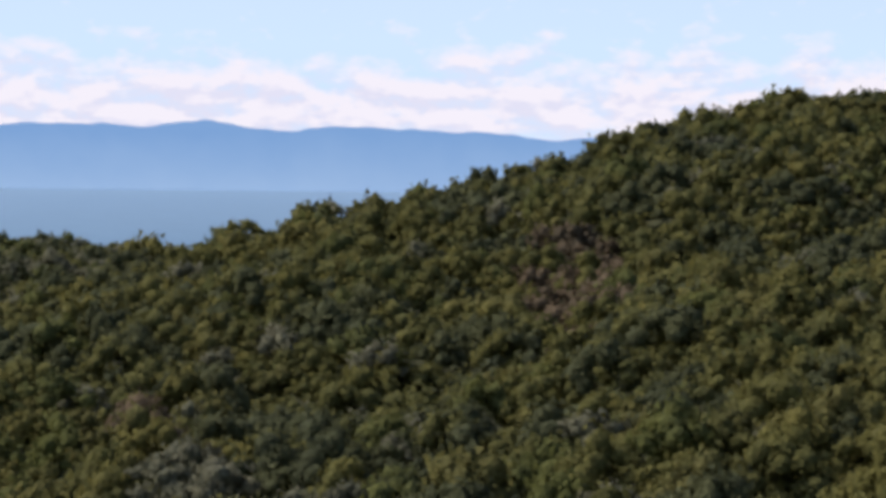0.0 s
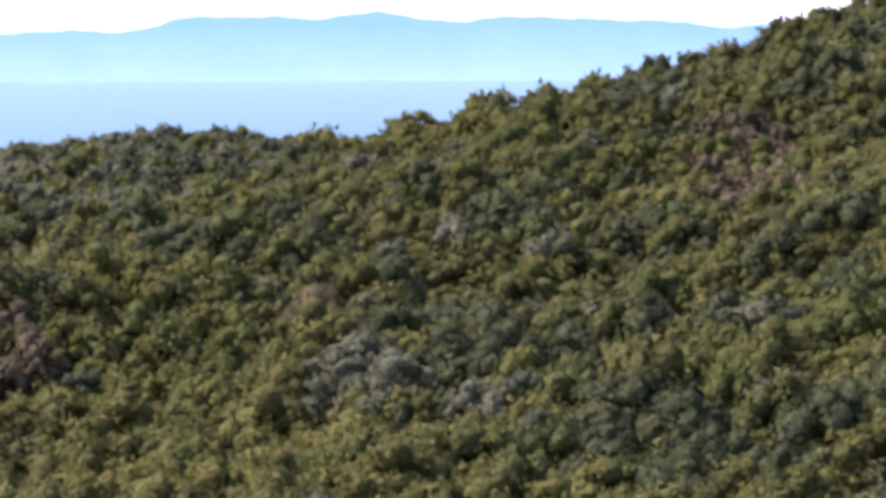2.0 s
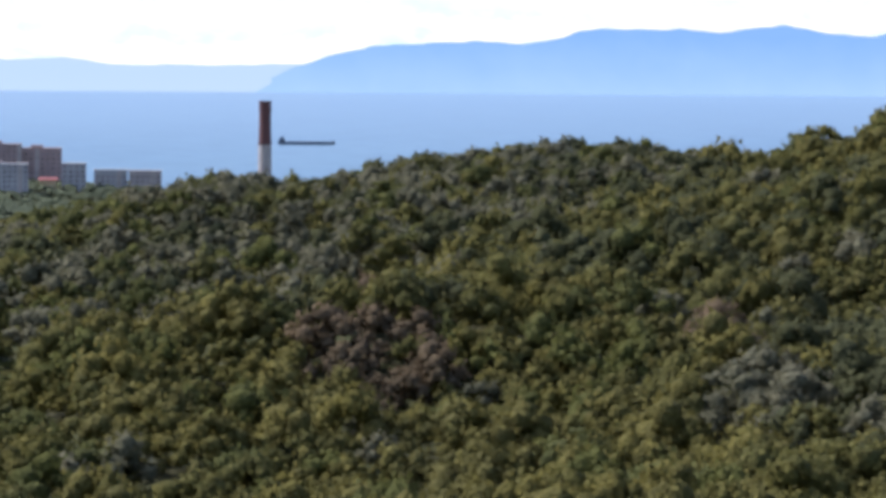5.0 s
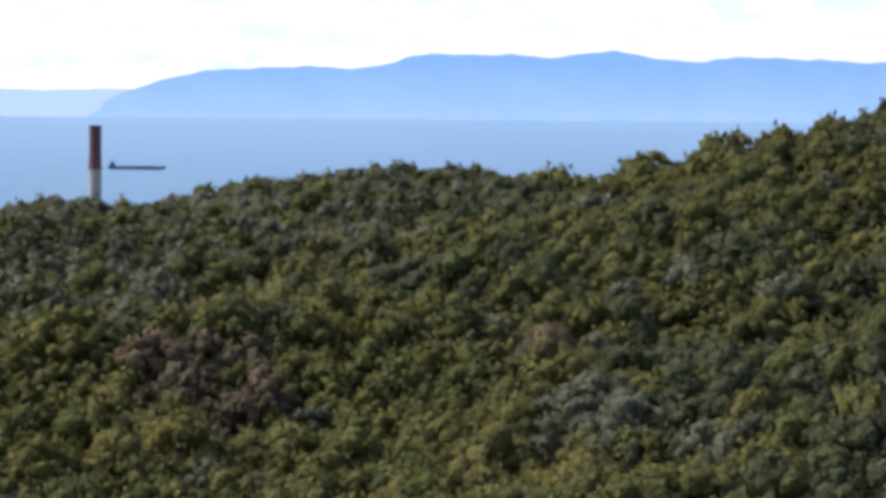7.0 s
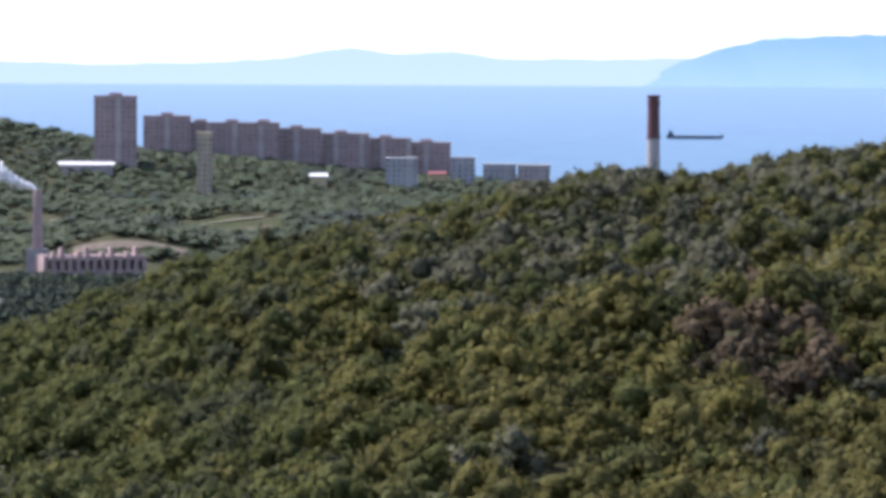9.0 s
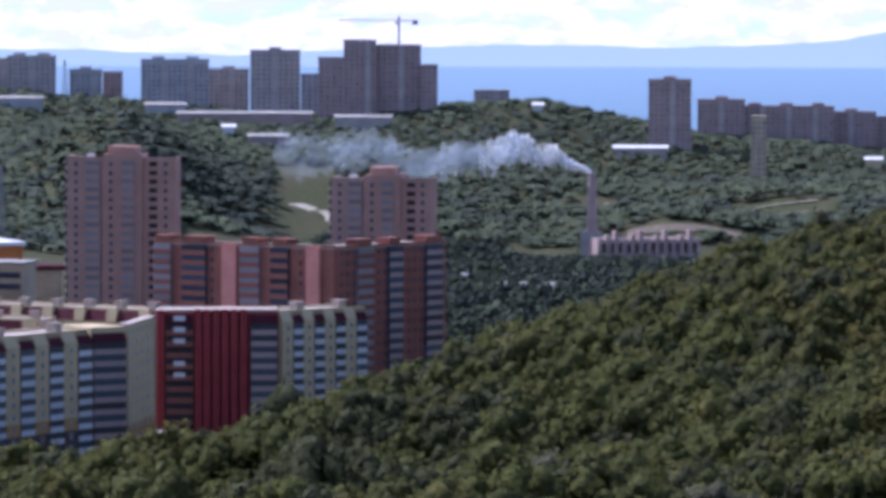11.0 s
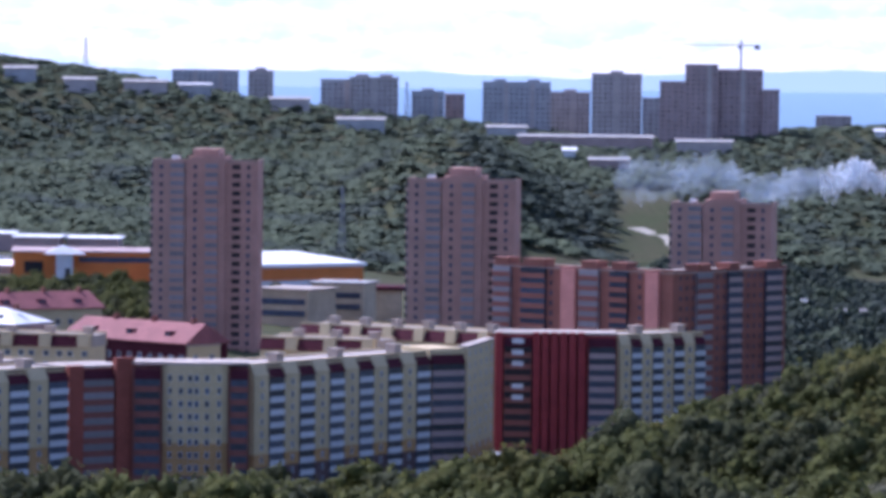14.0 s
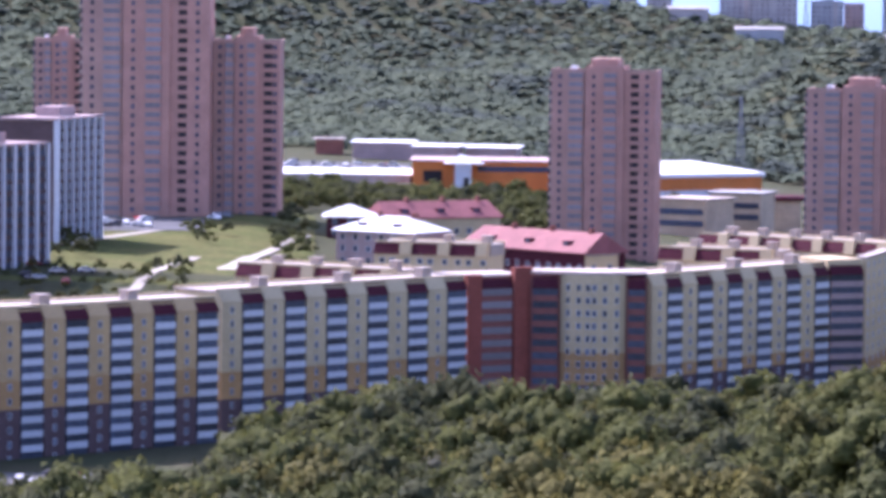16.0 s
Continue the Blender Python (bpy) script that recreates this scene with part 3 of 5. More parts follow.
for n in np.where(single)[0]:
    rad, k = float(trad[n]), int(tk[n])
    m = Matrix.Translation(stands(taz[n], td[n]) + Vector((0, 0, 0.6 * rad))) @ Matrix.Rotation(rr.uniform(0, 6.28), 4, "Z") @ Matrix.Diagonal((rad, rad, rad * rr.uniform(0.85, 1.3), 1))
    tree = thing("tree", KIND_WORDS[k] + " on the wooded slope", "tree", m, "trees of the slope")
    part("trunk", trunk_me, tree)
    part("crown", crown_me[k, int(rr.randint(8))], tree)
rest = ~single
for lo, hi in ((-36, -20), (-20, -8), (-8, 8)):
    s = rest & (taz >= lo) & (taz < hi)
    below = s & ~shown
    s = s & shown
    woods("woods", "low wood at the foot of the lookout", taz[below], td[below], trad[below], LOW_CROWNS, LEAVES, tk[below], 0.6, 34)
    close, n, far = s & (td < 440), s & (td >= 440) & (td < 600), s & (td >= 600)
    woods("woods", "dense mixed broadleaf wood below the lookout", taz[close], td[close], trad[close], FINE_CROWNS, LEAVES, tk[close], 0.6, 30)
    woods("woods", "dense mixed broadleaf wood on the near hillside", taz[n], td[n], trad[n], CROWNS, LEAVES, tk[n], 0.6, 31)
    woods("woods", "dense mixed broadleaf wood towards the ridge", taz[far], td[far], trad[far] * 1.05, MID_CROWNS, LEAVES, tk[far], 0.6, 32)

# more trees, closer together, where the slope is steep
saz, sdist = scatter(-34.5, 6, 320, 800, 3.7, 13)
steep = (land(saz, sdist + 5) - land(saz, sdist - 5)) / 10 > 0.24
keep = steep & in_sight(saz, sdist, 0.05) & (sdist < ridge_far(saz))
saz, sdist = saz[keep], sdist[keep]
woods("woods", "close-set broadleaf trees on the steep banks", saz, sdist, rr.uniform(2.1, 3.3, len(saz)), MID_CROWNS, LEAVES, kinds(saz, sdist, 9), 0.45, 35)

# woods on the heights behind the town
faz, fd = scatter(-36, -10, 1400, 3080, 9.3, 12)
slope = (fd > np.interp(faz, [-36, -26, -24, -21.5, -20.5, -18, -15, -10], [1990, 2000, 2030, 2180, 2330, 2330, 2330, 2300])) | ((faz > -21.2) & (fd < 2150) & (faz < -16) & (waves(fd * np.sin(np.radians(faz)), fd * np.cos(np.radians(faz)), 300, 4) > -0.25))
keep = slope & in_sight(faz, fd, 0.1, 9) & ~((faz > -21.4) & (faz < -20.6) & (fd > 2290) & (fd < 2500)) & ~((faz > -17.6) & (faz < -14.2) & (fd > 2474) & (fd < 2516)) & ~((faz > -17) & (faz < -14.5) & (fd > 2350) & (fd < 2385))
faz, fd = faz[keep], fd[keep]
frad = np.clip(rr.lognormal(1.84, 0.22, len(faz)), 4.4, 8.6) * np.interp(fd, [2500, 2750], [1.0, 0.8])
fx, fy = fd * np.sin(np.radians(faz)), fd * np.cos(np.radians(faz))
fdeep = (((faz > -23.4) & (faz < -21.1) & (fd > 2200) & (fd < 2480)) | (waves(fx, fy, 160, 77) + rr.normal(size=len(faz)) * 0.25 > 0.42)).astype(int)
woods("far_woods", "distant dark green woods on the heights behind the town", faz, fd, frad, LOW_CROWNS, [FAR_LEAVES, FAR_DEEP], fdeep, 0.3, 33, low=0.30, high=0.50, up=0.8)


# ---- the town: helpers ----
FLOOR = 2.8
BANK = material("bare_earth", (0.150, 0.118, 0.088), 0.95, vary=0.3, size=20, fine=3)
FAR_GLASS = material("far_window_glass", (0.22, 0.19, 0.20), 0.4, vary=0.3, size=6, spec=0.4, island=0.4)


def facing(az, d, z, turn=0.0):
    """A pose on the ground with x to the right and y away, as seen from the lookout, turned by some degrees."""
    return Matrix.Translation(spot(az, d, z)) @ Matrix.Rotation(radians(-az + turn), 4, "Z")


def along(a, b, z):
    """A pose at a with x towards b, and the length between."""
    p, q = spot(*a), spot(*b)
    w = q - p
    return Matrix.Translation((p.x, p.y, z)) @ Matrix.Rotation(math.atan2(w.y, w.x), 4, "Z"), w.length


def joined(name, pieces):
    """Boxes of several materials in one mesh: a list of (material, boxes)."""
    v, f, idx, mats = [], [], [], []
    for mat, items in pieces:
        mats.append(mat)
        for x0, y0, z0, x1, y1, z1 in items:
            k = len(v)
            v += [tuple(r) for r in np.array([x0, y0, z0]) + BOX * np.array([x1 - x0, y1 - y0, z1 - z0])]
            f += [tuple(i + k for i in q) for q in BOX_F]
            idx += [len(mats) - 1] * 6
    return mesh_of(name, v, f, mats, idx)


def at(x, y, z):
    return Matrix.Translation((x, y, z))


def window_mesh(w, h, glass=GLASS, frame_mat=WHITE):
    """A framed window in the plane y = 0, facing -y: a proud frame with a recessed pane."""
    t, o, b = 0.1, -0.1, 0.02
    ring = lambda m, y: [(m, y, m), (w - m, y, m), (w - m, y, h - m), (m, y, h - m)]
    v = ring(0, b) + ring(0, o) + ring(t, o) + ring(t, o + 0.07)
    f = [(k * 4 + i, k * 4 + (i + 1) % 4, k * 4 + 4 + (i + 1) % 4, k * 4 + 4 + i) for k in range(3) for i in range(4)] + [(12, 13, 14, 15)]
    return mesh_of("window", v, f, [frame_mat, glass], [0] * 12 + [1])


def balcony_mesh(w, parapet=WHITE, glass=BALCONY_GLASS, proud=1.25):
    """One storey of a glazed balcony: slab with its parapet, and the glazed box above it."""
    rail = prism("balcony", [(-proud, 0), (0, 0), (0, 0.16), (-proud + 0.14, 0.16), (-proud + 0.14, 1.3), (-proud, 1.3)], 0, w, parapet, "x")
    return rail, boxes("glazing", [(0.05, -proud + 0.2, 0.17, w - 0.05, -0.02, FLOOR - 0.02)], glass)


def put_balcony(meshes, ob, m):
    rail = part("balcony", meshes[0], ob, m=m)
    part("glazing", meshes[1], rail)


def mansard(name, x0, x1, z0, z1, front, back, mat):
    """A sloping roof face between two walls."""
    return prism(name, [(front, z0), (back, z1), (back + 1.2, z1), (back + 1.2, z0)], x0, x1, mat, "x")


BASE, ATTIC, TOP = -95.0, -67.0, -64.2
LEVELS = 10


def panel_section(a, b, bays, label, dark_to=3, ochre_to=5, deep=13.0, group="cream panel apartment blocks", upper=CREAM):
    """A cream panel block of ten storeys: pilasters with small windows, glazed balcony stacks and maroon mansards."""
    m, w = along(a, b, BASE)
    ob = thing("apartment_block", label, "apartment block", m, group)
    zl, zm, za, zt = dark_to * FLOOR, ochre_to * FLOOR, ATTIC - BASE, TOP - BASE
    part("wall", boxes("wall", [(0, 0, zm, w, deep, zt - 0.4)], upper), ob)
    part("wall", boxes("wall", [(0, -0.02, zl, w, deep, zm)], OCHRE), ob, "ochre band of the lower storeys")
    part("wall", boxes("wall", [(0, -0.04, 0, w, deep, zl)], UMBER), ob, "dark umber base storeys")
    part("roof", joined("roof", [(ROOF_PALE, [(-0.2, 0.6, zt - 0.4, w + 0.2, deep + 0.3, zt)]), (CREAM, [(-0.2, 0.2, zt - 0.1, w + 0.2, 0.6, zt + 0.45), (-0.2, deep - 0.2, zt, w + 0.2, deep + 0.3, zt + 0.5)])]), ob)
    bw = w / bays
    bal_w, pil_x, pil_w = bw * 0.47, bw * 0.01, bw * 0.47
    bal, win = balcony_mesh(bal_w), window_mesh(0.95, 1.35)
    top_me = mansard("mansard", 0, bal_w + bw * 0.05, 0, zt - za, -1.3, 0.5, MAROON)
    pil_up = prism("pilaster", [(0, zm), (-1.0, zm), (-1.0, za + 0.6), (0.25, zt + 0.2), (0.4, zt + 0.2), (0.4, zm)], 0, pil_w, upper, "x")
    pil_mid = boxes("pilaster", [(0, -1.02, zl, pil_w, 0.3, zm)], OCHRE)
    pil_low = boxes("pilaster", [(0, -1.04, 0, pil_w, 0.3, zl)], UMBER)
    vent = joined("roof_vent", [(ROOF_PALE, [(-1.3, 2.5, 0, 1.3, 5.0, 1.9)]), (ROOF_PALE, [(-1.6, 2.2, 1.9, 1.6, 5.3, 2.2)])])
    for i in range(bays):
        x = i * bw
        for k in range(LEVELS):
            put_balcony(bal, ob, at(x + bw * 0.505, 0, k * FLOOR))
            part("window", win, ob, m=at(x + pil_x + pil_w * 0.5 - 0.45, -1.05, k * FLOOR + 0.9))
        part("mansard", top_me, ob, "maroon metal mansard", at(x + bw * 0.482, 0, za))
        for me in (pil_up, pil_mid, pil_low):
            part("pilaster", me, ob, m=at(x + pil_x, 0, 0))
        if i % 2 == 1:
            part("roof_vent", vent, ob, m=at(x + bw * 0.25, 0, zt))
    return ob


def bay_stack(ob, x0, x1, wall, parapet, glass, proud=1.2, base=0.0, levels=LEVELS, roofed=True):
    """A stack of wide balconies between two bearing edges."""
    me = balcony_mesh(x1 - x0, parapet, glass, proud)
    for k in range(levels):
        put_balcony(me, ob, at(x0, 0, base + k * FLOOR))
    if roofed:
        part("mansard", mansard("mansard", 0, x1 - x0, 0, 2.8, -1.3, 0.4, MAROON), ob, "maroon metal mansard", at(x0, 0, base + levels * FLOOR))


def window_rows(ob, xs, zs, w, h, y=0.0, glass=GLASS, frame_mat=WHITE):
    me = window_mesh(w, h, glass, frame_mat)
    for z in zs:
        for x in xs:
            part("window", me, ob, m=at(x, y, z))


# ---- the long panel block, section by section ----
panel_section((-36.62, 847), (-31.45, 909), 9, "long cream and ochre panel apartment block with balcony stacks", 4, 6, upper=TAN_PLASTER)
panel_section((-31.42, 928), (-28.30, 980), 6, "cream panel apartment block with maroon mansards, set back a little", 3, 5)
m, w = along((-28.30, 981), (-27.48, 990), BASE)
ob = thing("apartment_block", "red brick corner block with dark glazed balconies", "apartment block", m)
part("wall", boxes("wall", [(0, 0, 0, w, 13, 30.5)], BRICK_RED), ob)
part("pier", boxes("pier", [(0, -1.6, 0, w * 0.22, 0, 31.2)], BRICK_RED), ob)
part("pier", boxes("pier", [(w * 0.72, -1.6, 0, w, 0, 32.6)], BRICK_RED), ob)
part("roof", boxes("roof", [(0, 0, 30.5, w, 13, 31.0)], ROOF_PALE), ob)
bay_stack(ob, w * 0.23, w * 0.71, BRICK_RED, BROWN_RED, PALE_GLASS)
m, w = along((-27.46, 988), (-25.98, 988), BASE)
ob = thing("apartment_block", "cream rounded corner block with maroon balcony stacks", "apartment block", m)
part("wall", boxes("wall", [(0, 0, 0, w, 12, 30.3)], BROWN_RED), ob)
xa, xb = w * 0.26, w * 0.82
bow = [(xa + (xb - xa) * t, -2.6 * math.sin(math.pi * t) ** 0.6) for t in np.linspace(0, 1, 11)] + [(xb, 3), (xa, 3)]
for lo, hi, mat in ((14.0, 31.2, CREAM), (7.0, 14.0, OCHRE), (0.0, 7.0, UMBER)):
    part("bow_front", prism("bow_front", bow, lo, hi, mat), ob)
part("roof", prism("roof", [(0, 0)] + bow[1:10] + [(w, 0), (w, 12), (0, 12)], 31.2, 31.7, ROOF_PALE), ob)
bow_window = window_mesh(1.0, 1.4)
for k in range(9):
    for t in (0.12, 0.28, 0.42, 0.52, 0.68, 0.86):
        x, y = xa + (xb - xa) * t, -2.6 * math.sin(math.pi * t) ** 0.6
        part("window", bow_window, ob, m=at(x - 0.5, y - 0.06, 5.2 + k * FLOOR))
bay_stack(ob, w * 0.02, w * 0.24, BROWN_RED, BROWN_RED, BALCONY_GLASS)
bay_stack(ob, w * 0.84, w * 0.99, BROWN_RED, BROWN_RED, BALCONY_GLASS)
panel_section((-25.96, 990), (-23.72, 1046), 6, "cream panel apartment block with white balconies and maroon mansards", 3, 4)
m, w = along((-23.70, 1047), (-23.25, 1052), BASE)
ob = thing("apartment_block", "brown corner bay of the cream panel block", "apartment block", m)
part("wall", boxes("wall", [(0, 0, 0, w, 14, 31.5)], CREAM), ob)
bay_stack(ob, 0.4, w - 0.4, BROWN_RED, BROWN_PANEL, BALCONY_GLASS)
m, w = along((-23.23, 1056), (-22.88, 1092), BASE)
ob = thing("apartment_block", "cream end wall of the panel block with small windows", "apartment block", m)
part("wall", boxes("wall", [(1.5, 0, 8, w, 2.5, 31.2)], CREAM), ob)
part("wall", boxes("wall", [(1.5, -0.02, 0, w, 2.5, 8)], OCHRE), ob)
part("roof", boxes("roof", [(1.5, -0.2, 31.2, w, 2.5, 31.7)], ROOF_PALE), ob)
window_rows(ob, [w * t for t in (0.1, 0.3, 0.5, 0.7, 0.9)], [1.0 + k * FLOOR for k in range(11)], 1.2, 1.4, -0.03)
# the crimson section
m, w = along((-22.86, 1120), (-21.32, 1121), BASE)
ob = thing("apartment_block", "crimson and mauve corner block with white balcony windows", "apartment block", m)
part("wall", boxes("wall", [(0, 0, 0, w, 13, 31.0)], DEEP_RED), ob)
part("roof", boxes("roof", [(-0.2, -0.2, 31.0, w, 13, 31.5)], ROOF_PALE), ob)
part("pier", boxes("pier", [(0, -1.5, 0, w * 0.06, 0, 31.4)], DEEP_RED), ob)
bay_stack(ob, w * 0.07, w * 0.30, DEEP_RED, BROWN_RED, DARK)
for k, t in enumerate((0.31, 0.38, 0.455, 0.53, 0.605, 0.68)):
    part("pier", boxes("pier", [(w * t, -1.7, 0, w * (t + 0.055), 0, 31.6)], DEEP_RED), ob)
for k in (2, 3, 5, 6, 7):
    part("balcony", joined("balcony", [(WHITE, [(0.2, -1.45, 1.2, 3.0, -1.3, 2.4)])]), ob, "white glazed window band", at(w * 0.13, 0, 8 + k * FLOOR))
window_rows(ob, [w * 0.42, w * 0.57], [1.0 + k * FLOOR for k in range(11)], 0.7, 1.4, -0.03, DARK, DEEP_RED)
bay_stack(ob, w * 0.77, w * 0.99, BROWN_PANEL, BROWN_PANEL, BALCONY_GLASS)
panel_section((-21.30, 1121), (-20.23, 1140), 4, "cream panel apartment block at the foot of the wooded spur", 2, 3)


def wing(a, b, n, z_top, label, roof_mat=ROOF_PALE, deep=12.0):
    """A block of the courtyard behind, with maroon mansards between cream gables."""
    base = BASE + 1
    m, w = along(a, b, base)
    zt = z_top - base
    ob = thing("apartment_block", label, "apartment block", m, "courtyard blocks")
    part("wall", boxes("wall", [(0, 0, 0, w, deep, zt - 2.9)], CREAM), ob)
    part("roof", joined("roof", [(roof_mat, [(-0.2, 1.4, zt - 2.9, w + 0.2, deep, zt)]), (CREAM, [(-0.2, deep, zt - 2.9, w + 0.2, deep + 0.4, zt + 0.5), (-0.2, 1.0, zt - 0.2, w + 0.2, 1.4, zt + 0.4)])]), ob)
    s = w / n
    for i in range(n):
        part("mansard", mansard("mansard", 0, s * 0.68, 0, 2.8, -0.4, 1.0, MAROON), ob, "maroon metal mansard", at(i * s, 0, zt - 2.9))
        part("gable", prism("gable", [(-0.7, 0), (1.2, 0), (1.2, 3.4), (-0.1, 3.4)], 0, s * 0.30, CREAM, "x"), ob, m=at(i * s + s * 0.69, 0, zt - 2.9))
        part("roof_vent", joined("roof_vent", [(ROOF_PALE, [(-1.1, 3, 0, 1.1, 5, 1.8)]), (ROOF_PALE, [(-1.4, 2.7, 1.8, 1.4, 5.3, 2.1)])]), ob, m=at(i * s + s * 0.84, 0, zt))
        me = window_mesh(1.4, 1.4)
        for k in range(3):
            for t in (0.15, 0.42, 0.8):
                part("window", me, ob, m=at(i * s + s * t, -0.03, zt - 5.2 - k * FLOOR))
    return ob


wing((-31.2, 1052), (-29.2, 1030), 4, -66.3, "courtyard apartment block with long maroon mansards")
wing((-29.45, 1122), (-28.0, 1112), 3, -65.0, "courtyard apartment block with cream gables and pale roof")
wing((-25.85, 1092), (-24.4, 1080), 3, -63.8, "courtyard apartment block with cream gables")
wing((-25.35, 1160), (-22.95, 1125), 6, -64.2, "courtyard apartment block with maroon dormers on a pale roof")


# ---- towers ----
def tower(label, az, d, z, floors, w=34.0, turn=-6.0, extra=0.0):
    """A rose brick tower: three upright volumes, glazed balcony columns and one column of dark loggias."""
    h = floors * FLOOR
    ob = thing("tower_block", label, "tower block", facing(az, d, z, turn), "brick towers")
    deep = 20.0
    l, c0, c1, r = -w / 2, -w * 0.17, w * 0.19, w / 2
    part("wall", boxes("wall", [(l, 0.8, 0, c0, deep, h)], PINK_BRICK), ob)
    part("core", boxes("core", [(c0, 0, 0, c1, deep, h + 2.2), (c0 + 1.5, 2, h + 2.2, c1 - 2, deep - 3, h + 4.6 + extra)], PINK_BRICK_B), ob)
    part("wall", boxes("wall", [(c1, 1.2, 0, r, deep - 1.5, h)], PINK_BRICK_B), ob)
    for box in ((l - 0.2, 0.6, h, c0, 1.1, h + 1.3), (l - 0.2, 1.1, h, l + 0.4, deep, h + 1.3), (c1, 1.0, h, r + 0.2, 1.5, h + 1.2), (r - 0.4, 1.5, h, r + 0.2, deep - 1.5, h + 1.2)):
        part("parapet", boxes("parapet", [box], PINK_BRICK), ob)
    part("roof", boxes("roof", [(l + 0.4, 1.1, h, c0, deep, h + 0.2), (c1, 1.5, h, r - 0.4, deep - 1.5, h + 0.2)], ROOF_PALE), ob)
    part("roof_hatch", boxes("roof_hatch", [(l + w * 0.17, 3, h + 0.2, l + w * 0.24, 6, h + 2.3)], ROOF_WHITE), ob, "white roof hatch")
    bw = w * 0.135
    bal = balcony_mesh(bw, PINK_BRICK, PALE_GLASS, 0.9)
    mid = balcony_mesh(bw * 0.9, PINK_BRICK_B, PALE_GLASS, 0.7)
    # Flat dark panel in place of the recess; its shade is the panel's colour.
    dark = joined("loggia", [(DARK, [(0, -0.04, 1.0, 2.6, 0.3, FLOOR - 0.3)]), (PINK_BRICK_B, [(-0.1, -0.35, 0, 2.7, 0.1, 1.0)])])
    win = window_mesh(1.3, 1.5, GLASS, PINK_BRICK)
    side = joined("side_balcony", [(ROOF_PALE, [(-1.1, 3, 0, 0, 9, 1.15)]), (GLASS, [(-0.95, 3.1, 1.15, 0, 8.9, FLOOR - 0.1)])])
    for k in range(floors):
        zz = k * FLOOR
        put_balcony(bal, ob, at(l + w * 0.165, 0.8, zz))
        put_balcony(mid, ob, at(c0 + w * 0.17, 0, zz))
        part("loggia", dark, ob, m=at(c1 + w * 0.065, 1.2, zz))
        part("window", win, ob, m=at(l + w * 0.06, 0.77, zz + 0.9))
        part("window", win, ob, m=at(c0 + w * 0.055, -0.03, zz + 0.9))
        part("window", win, ob, m=at(c1 + w * 0.20, 1.17, zz + 0.9))
        part("side_balcony", side, ob, m=at(l, 0, zz))
    return ob


tower("tall rose brick tower block with stepped top and dark loggias", -26.56, 1440, -96.2, 24, 33.5)
tower("rose brick tower block beside the rust-coloured block", -23.31, 1442, -98.7, 23, 34.5)
tower("rose brick tower block rising behind the rust-coloured block", -20.02, 1442, -99.7, 21, 32.0)
tower("tallest rose brick tower block above the grassy slope", -32.36, 1352, -76.5, 26, 38.0, -6, 4)
tower("lower rose brick tower block with a single loggia column", -31.08, 1362, -75.5, 20, 20.0, -4)
tower("rose brick tower block half hidden behind the tallest one", -33.42, 1490, -77.5, 20, 17.0, -4)


# ---- the rust-coloured block ----
def rust_wall(label, a, b, z, floors, stacks, strips, mat):
    m, w = along(a, b, z)
    h = floors * FLOOR
    ob = thing("brick_block", label, "apartment block", m, "rust-coloured block")
    part("wall", boxes("wall", [(0, 0, 0, w, 15, h)], mat), ob)
    part("roof", joined("roof", [(ROOF_PALE, [(-0.3, -0.3, h, w + 0.3, 15.3, h + 0.3)]), (mat, [(-0.3, -0.3, h + 0.3, w + 0.3, 0.1, h + 1.0)])]), ob)
    # Strips stand for sunlit faces; the sun is put into their salmon colour.
    for t0, t1 in strips:
        part("salmon_strip", boxes("salmon_strip", [(w * t0, -1.0, 0, w * t1, 0, h + 0.4)], SALMON), ob, "salmon plaster strip with sunlight in its colour")
    for t0, t1, pm in stacks:
        me = balcony_mesh(w * (t1 - t0), pm, PALE_GLASS if pm is BROWN_RED else GLASS, 1.1)
        for k in range(floors):
            put_balcony(me, ob, at(w * t0, 0, k * FLOOR))
        part("head", boxes("head", [(w * t0 + 0.6, -0.6, 0, w * t1 - 0.6, 4, 1.9), (w * t0 + 0.2, -0.9, 1.9, w * t1 - 0.2, 4.3, 2.2)], mat), ob, m=at(0, 0, h + 0.3))
    free = [t for t in np.arange(0.04, 0.97, 0.055) if not any(t0 - 0.03 < t < t1 for t0, t1, _ in stacks) and not any(t0 - 0.03 < t < t1 for t0, t1 in strips)]
    window_rows(ob, [w * t for t in free], [0.9 + k * FLOOR for k in range(floors)], 1.2, 1.4, -0.03, GLASS, mat)
    return ob


rust_wall("rust brick apartment block with salmon strips and pale balconies", (-22.88, 1262), (-20.62, 1222), -95.0, 15, ((0.0, 0.10, BROWN_RED), (0.16, 0.30, RUST_BRICK), (0.49, 0.60, BROWN_RED), (0.66, 0.76, RUST_BRICK)), ((0.39, 0.47), (0.86, 0.93)), RUST_BRICK)
rust_wall("dark rust brick wing with balcony columns, turned to the spur", (-20.60, 1222), (-19.2, 1262), -95.0, 15, ((0.18, 0.32, BROWN_RED), (0.46, 0.58, BROWN_PANEL), (0.80, 0.95, BROWN_PANEL)), (), RUST_BRICK)


